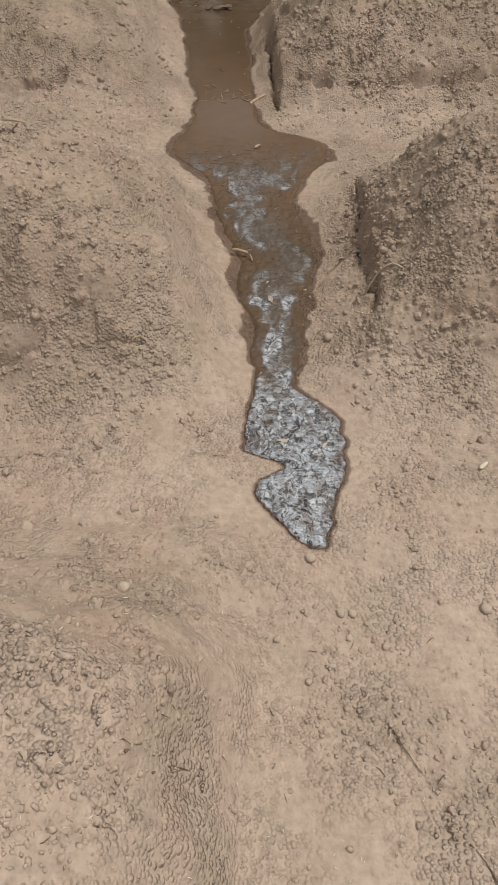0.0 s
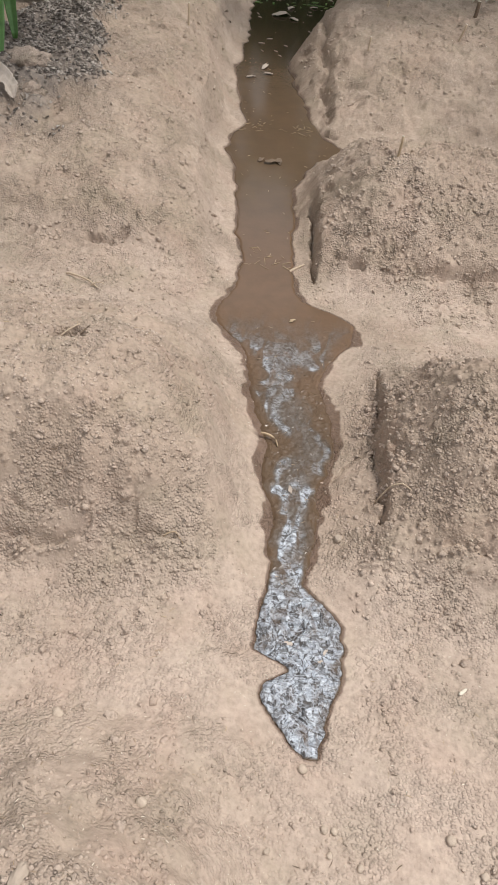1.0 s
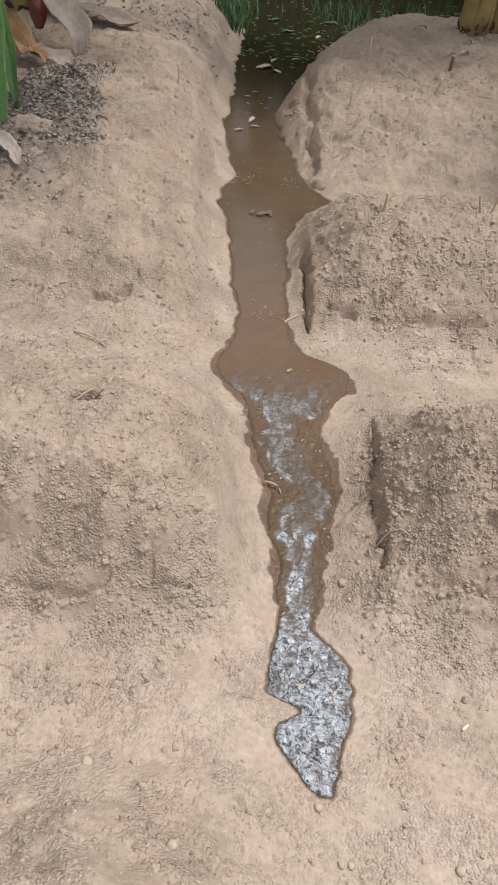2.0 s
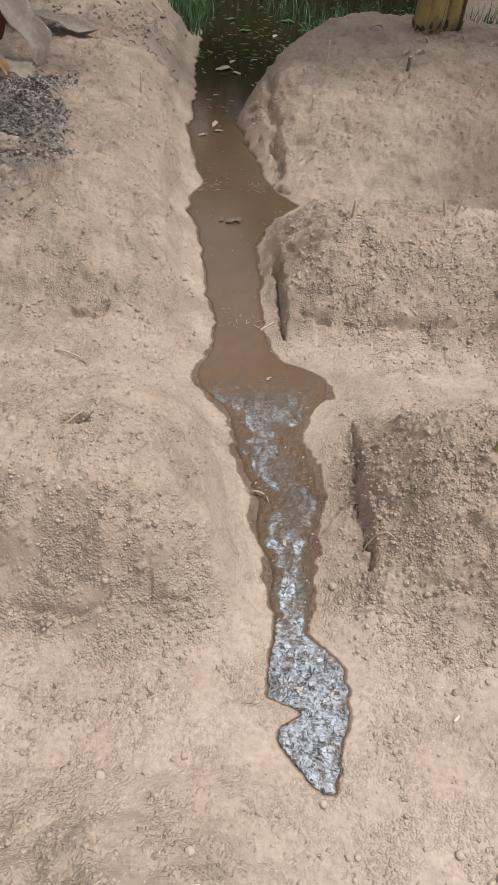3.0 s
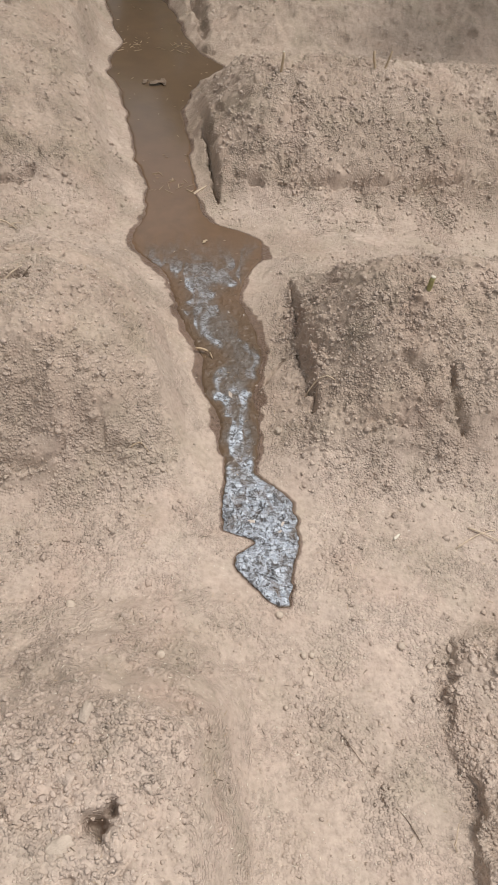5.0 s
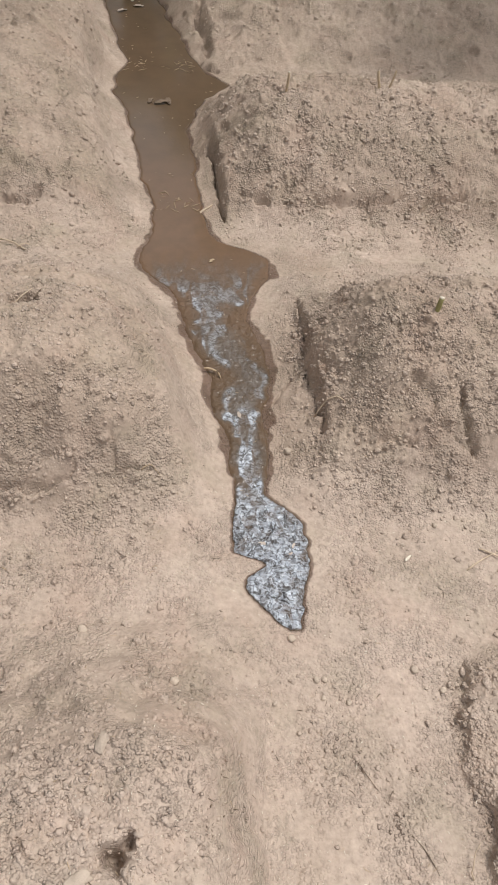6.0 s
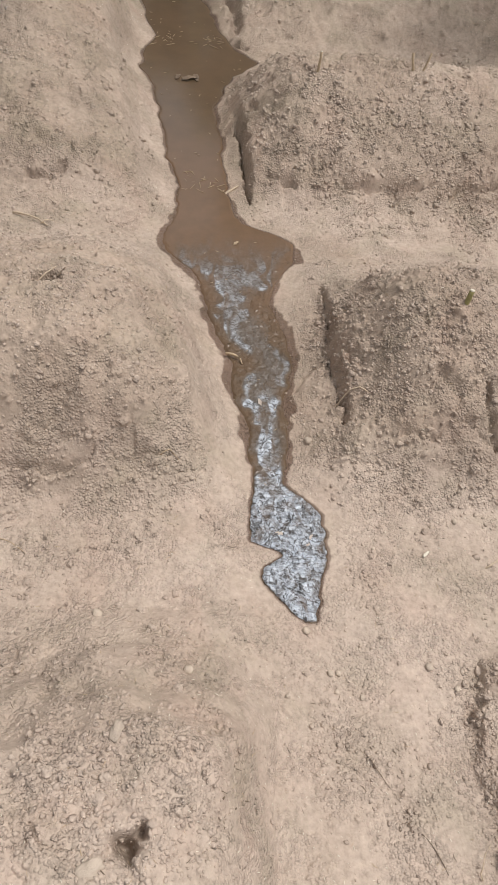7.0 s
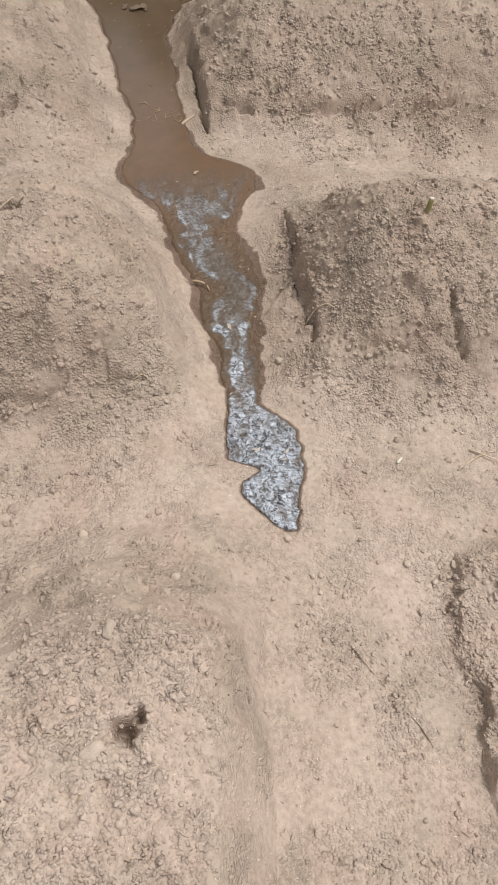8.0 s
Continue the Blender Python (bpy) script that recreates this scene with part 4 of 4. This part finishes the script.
# ---- twigs, roots and straws ----
def stick(name, a, b, r, material, label, category, lift=(0, 0, 0.0), ends=(0.004, 0.004), seed=0, taper=0.5):
    """A thin stick lying from a to b on the soil, each end held that far above it."""
    a, b = (*a, ground_at(*a) + ends[0]), (*b, ground_at(*b) + ends[1])
    points = bend(a, b, lift, 8, seed, 0.0016)
    ob = part(name, tube(points, [r * (1 - (1 - taper) * k / 7) for k in range(8)], 6, 0.2, seed), material)
    return tagged(ob, label, category)


stick("twig", (-0.045, 2.78), (0.1, 2.905), 0.007, TWIG, "bleached bent twig leaning out over the water", "twig", (0, 0, 0.02), (0.02, 0.012), 1)
stick("twig", (-0.865, 2.445), (-0.72, 2.365), 0.005, TWIG, "bleached forked twig lying on the bed", "twig", (0, 0.012, 0.006), (0.008, 0.006), 2)
stick("twig", (-0.75, 2.375), (-0.70, 2.385), 0.003, TWIG, "short bleached sprig beside a twig", "twig", (0, 0, 0.01), (0.006, 0.012), 3)
stick("root", (0.305, 1.505), (0.39, 1.49), 0.0028, TWIG, "thin pale root bowed out of the bed's face", "root", (0, 0.02, 0.035), (0.004, 0.003), 4, 0.8)
stick("stick", (-0.9, 7.3), (-0.63, 7.0), 0.012, TWIG, "straight grey stick lying by the pond", "stick", (0, 0, 0.02), (0.02, 0.015), 5)
stick("straw", (-0.283, 1.26), (-0.252, 1.275), 0.0022, STRAW, "bent yellow straw on the bank's foot", "straw", (0, 0, 0.008), (0.004, 0.009), 6)
stick("straw", (-0.252, 1.275), (-0.226, 1.25), 0.0022, STRAW, "bent yellow straw on the bank's foot", "straw", (0, 0, 0.004), (0.009, 0.003), 7)
stick("straw", (-0.75, 1.04), (-0.655, 0.985), 0.002, STRAW, "long thin straw lying on the path", "straw", (0, 0.012, 0.002), (0.003, 0.003), 8)
stick("straw", (0.7, 0.93), (0.85, 0.99), 0.003, TWIG, "long yellow straw crossing another straw", "straw", (0, 0.01, 0.004), (0.003, 0.006), 9)
stick("straw", (0.76, 1.0), (0.88, 0.92), 0.003, TWIG, "long yellow straw crossing another straw", "straw", (0.01, 0.0, 0.004), (0.004, 0.003), 10)
stick("twig", (-0.155, 0.285), (-0.085, 0.33), 0.0022, DARK_STRAW, "thin dark bent twig on the near bed", "twig", (-0.012, 0.012, 0.002), (0.003, 0.003), 11)
stick("twig", (-0.125, 0.275), (-0.07, 0.3), 0.0018, DARK_STRAW, "thin dark bent twig on the near bed", "twig", (-0.006, 0.012, 0.002), (0.003, 0.003), 12)
stick("twig", (0.25, 0.415), (0.288, 0.345), 0.0014, DARK_STRAW, "short dark twig pressed into the path", "twig", (0, 0, 0.002), (0.003, 0.002), 13)
stick("twig", (0.345, 0.24), (0.39, 0.155), 0.002, DARK_STRAW, "crooked dark twig pressed into the path", "twig", (0.006, 0, 0.001), (0.0, 0.0), 14)
stick("root", (0.47, 0.14), (0.505, 0.21), 0.0022, TWIG, "thin pale root hanging out of the broken bed", "root", (-0.012, 0, 0.012), (0.004, 0.02), 15)
stick("straw", (-0.05, 1.80), (0.01, 1.76), 0.005, STRAW, "broken pale stalk at the water's edge", "straw", (0.01, 0.012, 0.004), (0.016, 0.022), 16)
chip = part("chip", lump(0.009, 77, 0.35, 0.3), PITH)
chip.matrix_basis = pose(0.523, 0.981, ground_at(0.523, 0.981) + 0.004, 10, 0, 40) @ Matrix.Diagonal((1.6, 0.55, 0.6, 1))
tagged(chip, "small white chip lying on the path", "chip")


for k, (a, b, rise) in enumerate((((-0.665, 1.69), (-0.6, 1.735), 0.03), ((-0.61, 1.70), (-0.575, 1.74), 0.02), ((-0.65, 1.715), (-0.655, 1.68), 0.03), ((-0.625, 1.73), (-0.63, 1.68), 0.012))):
    stick("stubble", a, b, 0.0035, DARK_STRAW if k % 2 else TWIG, "broken brown stubble sticking out of a hollow", "stubble", (0, 0, rise * 0.3), (0.002, rise * 0.6), 40 + k)

# ---- cut stalks standing in the beds ----
def stalk(x, y, height, r, lean, turn, material, cut, label):
    thing = empty("cut_stalk", pose(x, y, ground_at(x, y), 0, 0, turn), label, "stalk", "cut stalks in the beds")
    tip = (height * math.sin(radians(lean)), 0, height * math.cos(radians(lean)))
    part("stem", tube(bend((0, 0, -0.03), tip, (0.004, 0, 0), 6, int(x * 90), 0.001), [r * 1.15, r * 1.1, r, r, r * 0.95, r], 9, 0.06, 3), material, thing)
    along = Vector(tip).normalized()
    part("cut_end", tube([Vector(tip) - along * 0.002, Vector(tip) + along * 0.003], r * 0.86, 9), cut, thing, "pale cut end")


stalk(0.672, 1.635, 0.05, 0.0088, 16, 62, STALK, PITH, "stout green cut stalk leaning out of the bed")
stalk(0.414, 3.26, 0.085, 0.006, 5, 20, STRAW, PITH, "dry brown cut stalk standing upright in the bed")
stalk(0.885, 3.29, 0.07, 0.006, 28, 150, STRAW, STRAW, "dry brown cut stalk leaning in the bed")
stalk(0.915, 3.30, 0.075, 0.005, 24, 20, STRAW, STRAW, "dry brown cut stalk leaning in the bed")
stalk(0.485, 5.54, 0.15, 0.007, 4, 10, TWIG, PITH, "dry pale cut stalk standing upright in the bed")
stalk(1.067, 5.51, 0.09, 0.013, 3, 40, DARK_STRAW, PITH, "short thick dark cut stalk in the bed")
stalk(0.926, 5.17, 0.10, 0.007, 18, -20, TWIG, PITH, "dry pale cut stalk leaning in the bed")
stalk(0.36, 4.98, 0.08, 0.006, 8, 60, TWIG, PITH, "dry pale cut stalk standing upright in the bed")
stalk(1.5, 5.22, 0.09, 0.008, 20, -15, TWIG, PITH, "dry pale cut stalk leaning in the bed")
stalk(1.73, 5.54, 0.12, 0.009, 26, -10, STRAW, PITH, "dry brown cut stalk leaning in the bed")
stalk(2.0, 7.15, 0.17, 0.01, 6, 0, PITH, PITH, "bleached white stick standing in the soil")
stalk(-0.76, 4.95, 0.12, 0.006, 8, 90, TWIG, PITH, "dry pale cut stalk standing upright in the bank")

# ---- litter on the far bed ----
for k, (x, y, w, material) in enumerate(((1.24, 5.95, 0.07, PALE_LEAF), (1.31, 6.22, 0.06, DEAD_LEAF), (0.97, 6.45, 0.09, DEAD_LEAF), (1.62, 6.3, 0.07, DEAD_LEAF), (1.9, 6.3, 0.07, PALE_LEAF), (1.13, 5.9, 0.05, PALE_LEAF))):
    z = ground_at(x, y)
    curl = bend((x - w * 0.6, y - 0.03, z + 0.004), (x + w * 0.6, y + 0.03, z + 0.006), (0, 0, 0.025), 7, k, 0.004)
    tagged(part("leaf_scrap", blade(curl, w * 0.5, 0.5, 4, 0.001, 0.3, k), material), "curled scrap of dry leaf on the bed", "leaf", "leaf scraps")

# ---- what drifts on the water ----
for k, (x, y, w, turn, material) in enumerate((
        (-0.24, 6.70, 0.16, 20, PALE_LEAF), (-0.13, 6.62, 0.10, 140, PALE_LEAF), (-0.16, 6.95, 0.09, 60, PALE_LEAF), (0.03, 7.04, 0.07, 10, PALE_LEAF),
        (-0.28, 5.40, 0.10, 75, PALE_LEAF), (-0.25, 5.26, 0.07, 15, DEAD_LEAF), (-0.14, 3.88, 0.09, 20, DARK_STRAW), (-0.1, 3.9, 0.07, 100, DARK_STRAW), (-0.2, 3.9, 0.06, 60, DARK_STRAW),
        (-0.36, 5.17, 0.07, 30, DEAD_LEAF), (0.175, 1.05, 0.022, 70, PALE_LEAF), (0.16, 1.02, 0.018, 20, PALE_LEAF), (0.075, 1.06, 0.03, 10, PALE_LEAF), (0.06, 1.58, 0.03, 100, PALE_LEAF), (0.03, 2.46, 0.03, 40, STRAW), (-0.05, 8.0, 0.13, 10, GRASS), (0.25, 7.9, 0.1, 70, PALE_LEAF), (-0.2, 8.4, 0.14, 30, GRASS), (0.4, 8.5, 0.16, 0, GRASS))):
    run = Vector((math.cos(radians(turn)), math.sin(radians(turn)), 0)) * w / 2
    z = float(water_level(y)) + 0.007
    curl = bend(Vector((x, y, z)) - run, Vector((x, y, z + 0.001)) + run, (0, 0, w * 0.05), 7, k, w * 0.05)
    tagged(part("drifting_leaf", blade(curl, w * 0.45, 0.3, 4, 0.001, 0.4, k + 20), material), "torn scrap of dead leaf drifting on the brown water", "leaf", "drifting leaf scraps")


def drift(name, n, y0, y1, length, thick, material, label, band=None):
    """Small bits on the water between two stations."""
    rows = []
    while len(rows) < n:
        y = rng.uniform(y0, y1)
        a, b = float(soft(y, *DITCH_L)), float(soft(y, *DITCH_R))
        x = a + 0.02 + (b - a - 0.04) * (rng.random() if band is None else np.clip(rng.normal(*band), 0, 1))
        rows.append((x, y, float(water_level(y)) + 0.006))
    at = np.array(rows)
    prism = np.array([(x, r * math.cos(q), r * math.sin(q)) for x, r in ((-0.5, 0.5), (0.0, 1.0), (0.5, 0.4)) for q in (0.5, 2.6, 4.7)])
    size = rng.uniform(0.3, 1.0, n)
    shape = prism[None] * np.stack((size * length, size * thick, size * thick), -1)[:, None, :]
    points = np.einsum("nij,nkj->nki", spins(rng, n, 0.12), shape) + at[:, None, :]
    faces = np.array([[3 * k + i, 3 * k + (i + 1) % 3, 3 * k + 3 + (i + 1) % 3, 3 * k + 3 + i] for k in (0, 1) for i in (0, 1, 2)])
    faces = faces[None] + len(prism) * np.arange(n)[:, None, None]
    return scatter_mesh(name, points.reshape(-1, 3), faces.reshape(-1, 4), material, label, "litter")


drift("straw_drift", 30, 4.28, 4.44, 0.05, 0.0026, STRAW, "line of pale straws caught across the ditch")
drift("straw_drift", 24, 2.82, 2.98, 0.05, 0.0024, STRAW, "pale straws caught at the lip of the pool")
drift("floating_bits", 60, 2.9, 5.6, 0.022, 0.002, STRAW, "small pale bits of straw floating on brown water")
drift("floating_bits", 34, 0.85, 2.6, 0.018, 0.0013, STRAW, "small pale bits of straw carried by the water")
drift("dark_bits", 26, 0.85, 2.6, 0.02, 0.0016, DARK_STRAW, "small dark bits of straw carried by the water")
drift("floating_bits", 70, 5.6, 9.4, 0.05, 0.007, PALE_LEAF, "pale specks of litter floating on the pond")
drift("duckweed", 320, 7.0, 10.2, 0.07, 0.012, GREEN_LEAF, "green floating weed on the pond")

# ---- mulch heap under the banana ----
HEAP = MULCH * (0.25 + 0.75 * ramp(3.6, 4.1, GY)) * (0.4 + 0.6 * np.clip(fractal(GX, GY, 0.1, 85, 2) + 0.5, 0, 1))


def flakes(name, n, size, material, label, chance=HEAP, y0=3.1, y1=5.2):
    at = strewn(rng, n, y0, y1, 1.0, chance)
    sheet4 = np.array([(-0.5, -0.25, 0), (0.1, -0.3, 0.12), (0.5, 0.05, -0.05), (-0.1, 0.3, 0.1)])
    shape = sheet4[None] * (rng.uniform(0.4, 1, n) * size)[:, None, None] * rng.uniform(0.6, 1.3, (n, 4, 1))
    low = shape - np.array((0, 0, 0.002))
    shape = np.concatenate((shape, low), 1)
    points = np.einsum("nij,nkj->nki", spins(rng, n, 1.1), shape) + at[:, None, :]
    points[:, :, 2] += size * 0.15
    faces = np.array([(0, 1, 2, 3), (7, 6, 5, 4), (0, 4, 5, 1), (1, 5, 6, 2), (2, 6, 7, 3), (3, 7, 4, 0)])
    faces = faces[None] + 8 * np.arange(n)[:, None, None]
    return scatter_mesh(name, points.reshape(-1, 3), faces.reshape(-1, 4), material, label, "mulch")


for k, (x, y, r) in enumerate(((-1.34, 3.62, 0.1), (-1.25, 3.45, 0.05), (-1.44, 3.42, 0.06))):
    ob = part("soil_clod", lump(r, 91 + k, 0.42, 0.5, 4, 6.5), CRUMB)
    ob.matrix_basis = pose(x, y, ground_at(x, y) - 0.06 * r, 7 * k, -9, 50 * k)
    tagged(ob, "greyish dry clod of soil at the heap's foot", "clod", "larger clods")
flakes("mulch_flakes", 1100, 0.036, ASH, "dark rotting scraps of leaf heaped under the banana")
flakes("leaf_litter", 500, 0.05, DEAD_LEAF, "brown scraps of dead leaf strewn behind the bank", SHADED_LITTER, 5.6, 8.2)
flakes("grey_flakes", 2600, 0.03, PALE_ASH, "grey dusty scraps of leaf heaped under the banana")


# ---- banana plants ----
def banana(name, m, height, seed, label, leaves=8, r=0.09, group=""):
    """A stem of wrapped sheaths with a crown of long arching leaves."""
    pick = random.Random(seed)
    thing = empty(name, m, label, "banana plant", group)
    part("stem", tube([(0, 0, -0.05), (0.004, 0, 0.12), (0, 0.006, height * 0.3), (0.012, 0, height * 0.6), (0.01, 0.01, height * 0.8)], [r * 1.12, r, r * 0.92, r * 0.8, r * 0.55], 18, 0.025, seed), SHEATH, thing)
    for k in range(5):
        a, wide, top = pick.uniform(0, 6.28), pick.uniform(0.7, 1.1), pick.uniform(0.35, 0.95) * height * 0.7
        bm, rows = bmesh.new(), []
        for j in range(8):
            t = j / 7
            rr = r * (1.16 - 0.26 * t) + 0.006
            rows.append([bm.verts.new((math.cos(a + wide * s * (1 - 0.5 * t)) * (rr + q), math.sin(a + wide * s * (1 - 0.5 * t)) * (rr + q), -0.03 + top * t)) for q in (0.004, -0.012) for s in (-1, -0.5, 0, 0.5, 1)])
        for p, q in zip(rows, rows[1:]):
            for i in range(4):
                bm.faces.new((p[i], p[i + 1], q[i + 1], q[i]))
            bm.faces.new((p[0], q[0], q[5], p[5]))
            bm.faces.new((p[4], p[9], q[9], q[4]))
        part("sheath", bm, (SHEATH, SHEATH_DARK)[k % 3 == 2], thing, "peeling brown sheath" if k % 3 == 2 else "")
    for k in range(14):
        a, up = 6.28 * k / 14 + pick.uniform(-0.2, 0.2), pick.uniform(0.03, 0.11)
        base = Vector((math.cos(a) * r * 1.1, math.sin(a) * r * 1.1, -0.01))
        part("rotten_scrap", blade(bend(base, base + Vector((math.cos(a) * 0.03, math.sin(a) * 0.03, up)), (0, 0, 0), 4, k, 0.004), 0.05, 0.3, 3, 0.002, 0.4, k), SHEATH_DARK, thing, "rotten dark sheath scrap")
    for k in range(leaves):
        a = 6.28 * k / leaves + pick.uniform(-0.3, 0.3)
        reach, rise = pick.uniform(1.0, 1.7), pick.uniform(0.3, 1.3)
        root = Vector((0, 0, height * pick.uniform(0.62, 0.8)))
        out = Vector((math.cos(a), math.sin(a), 0))
        spine = [root + out * reach * t + Vector((0, 0, rise * math.sin(1.9 * t) * 1.1 - 0.75 * t * t * t)) for t in [j / 11 for j in range(12)]]
        leaf = part("leaf", blade(spine[2:], 0.52, 0.3, 6, 0.0015, 0.12, seed + k), GREEN_LEAF, thing)
        part("midrib", tube(spine, [0.03 - 0.0022 * j for j in range(12)], 6), STALK, leaf)
    return thing


near_stem = banana("banana_plant", pose(1.42, 6.6, ground_at(1.42, 6.6)), 3.6, 3, "banana plant with brown peeling sheaths and green leaves", 8, 0.105, "banana plants")
banana("banana_plant", pose(1.62, 6.72, ground_at(1.62, 6.72)), 3.2, 8, "slim banana plant with fresh yellow-green sheaths", 6, 0.085, "banana plants")
# Unseen plants added to shade the far ground and darken the water's reflections.
for k, (x, y, turn) in enumerate(((-2.15, 6.4, 60), (-2.1, 5.0, 140), (-2.3, 3.4, 200), (-3.0, 7.3, 30), (3.8, 4.9, 80), (4.0, 6.3, 100), (3.5, 7.3, 10), (3.2, 8.7, 200), (-1.7, 12.3, 200), (-0.4, 12.8, 80), (0.8, 12.4, 310), (2.1, 12.2, 150), (3.3, 11.6, 20), (-3.0, 11.4, 120), (-4.2, 9.4, 250), (4.3, 9.6, 70), (-1.0, 14.4, 15), (0.3, 14.8, 130), (1.5, 14.2, 220), (-2.4, 14.6, 300), (2.9, 14.4, 55))):
    # The first three are widened to shade the left bank.
    copy_thing(near_stem, pose(x, y, ground_at(x, y), 0, 0, turn) @ Matrix.Diagonal((1 + 0.6 * (k < 3), 1 + 0.6 * (k < 3), 1 + 0.08 * (k % 4), 1)))


# ---- dead and green leaves that hang over the heap ----
def hanging(name, points, width, material, label, fold=0.4, seed=0, torn=0.04, across=12, crinkle=0.22):
    return tagged(part(name, blade(points, width, fold, across, 0.0014, torn, seed, crinkle=crinkle), material), label, "leaf", "leaves over the heap")


def curve(*knots, steps=27):
    """A smooth line through the knots."""
    knots = [Vector(k) for k in knots]
    ends = [knots[0] * 2 - knots[1]] + knots + [knots[-1] * 2 - knots[-2]]
    out = []
    for k in range(len(knots) - 1):
        a, b, c, d = ends[k:k + 4]
        for j in range(steps // (len(knots) - 1)):
            t = j / (steps // (len(knots) - 1))
            out.append(0.5 * (2 * b + (c - a) * t + (2 * a - 5 * b + 4 * c - d) * t * t + (3 * b - a - 3 * c + d) * t ** 3))
    return out + [knots[-1]]


hanging("dead_leaf", curve((-1.95, 5.45, 0.95), (-1.72, 5.3, 0.85), (-1.5, 5.08, 0.6), (-1.40, 4.98, 0.44)), 0.25, PALE_LEAF, "bleached dead banana leaf hanging down to the heap", 0.75, 1, 0.16, 16, 0.42)
hanging("dead_leaf", curve((-2.0, 5.0, 0.72), (-1.82, 4.85, 0.6), (-1.62, 4.68, 0.49), (-1.5, 4.6, 0.47)), 0.15, OCHRE_LEAF, "ochre dead banana leaf curled over the heap", 0.8, 2, 0.15, 16, 0.4)
hanging("dead_leaf", curve((-2.1, 5.6, 1.2), (-1.9, 5.55, 0.95), (-1.75, 5.4, 0.7), (-1.72, 5.25, 0.5)), 0.2, RED_LEAF, "red-brown dead banana leaf hanging limp", 0.5, 3)
hanging("dead_leaf", curve((-2.0, 6.25, 0.42), (-1.7, 6.1, 0.45), (-1.4, 5.95, 0.44), (-1.15, 5.8, 0.42)), 0.34, DEAD_LEAF, "grey-brown dead banana leaf lying on the bank", 0.12, 4, 0.3)
hanging("dead_leaf", curve((-1.75, 4.85, 0.47), (-1.6, 4.75, 0.5), (-1.45, 4.65, 0.48), (-1.35, 4.6, 0.45)), 0.2, DEAD_LEAF, "crumpled grey dead leaf on the heap", 0.3, 5, 0.4)
hanging("dead_leaf", curve((-1.5, 3.5, 0.45), (-1.42, 3.45, 0.46), (-1.35, 3.38, 0.43), (-1.3, 3.3, 0.41)), 0.09, PALE_LEAF, "small curled grey dead leaf beside the heap", 0.5, 6, 0.3)
hanging("banana_leaf", curve((-1.8, 4.5, 1.5), (-1.68, 4.2, 1.2), (-1.58, 3.85, 0.85), (-1.46, 3.56, 0.45)), 0.25, GREEN_LEAF, "green banana leaf drooping with yellow edges", 0.5, 7, 0.1, crinkle=0.1)
hanging("banana_leaf", curve((-1.7, 4.3, 1.3), (-1.6, 4.1, 1.0), (-1.51, 3.98, 0.72), (-1.475, 3.9, 0.46)), 0.08, GREEN_LEAF, "narrow torn strip of green banana leaf", 0.4, 8, 0.1, crinkle=0.1)


# ---- grass by the pond ----
def grass(name, spots, n, length, label, broad=1.0):
    rows, faces = [], []
    for x, y, spread in spots:
        for _ in range(n):
            px, py = x + rng.normal() * spread, y + rng.normal() * spread
            z = max(ground_at(px, py), -0.02)
            a, tall, out = rng.uniform(0, 6.28), length * rng.uniform(0.4, 1), rng.uniform(0.2, 0.9)
            w = (0.004 + 0.004 * rng.random()) * broad
            side = np.array((-math.sin(a), math.cos(a), 0)) * w
            first = len(rows)
            for t in (0, 0.4, 0.75, 1):
                c = np.array((px + math.cos(a) * tall * out * t * t, py + math.sin(a) * tall * out * t * t, z + tall * (t - 0.45 * out * t * t)))
                rows += [c - side * (1.02 - t), c + side * (1.02 - t)]
            faces += [(first + 2 * k, first + 2 * k + 1, first + 2 * k + 3, first + 2 * k + 2) for k in range(3)]
    return scatter_mesh(name, np.array(rows), np.array(faces), GRASS, label, "grass")


grass("grass", [(-0.62, 7.75, 0.07), (-0.7, 8.1, 0.1), (-0.85, 8.5, 0.14), (-0.55, 8.7, 0.12), (-1.2, 8.7, 0.2)], 130, 0.28, "green grass hanging over the pond's edge")
grass("grass", [(0.75, 8.1, 0.09), (1.0, 8.35, 0.1), (0.5, 8.9, 0.2), (1.4, 8.8, 0.2), (2.3, 7.6, 0.2)], 130, 0.3, "green grass hanging over the pond's edge")
# Out of view: a green screen that keeps bright sky off the water.
grass("reeds", [(-3.2 + 0.2 * k, 11.3 + 0.35 * (k % 5), 0.24) for k in range(36)], 200, 3.0, "tall unseen green reeds added to darken the pond's reflection", 4.0)
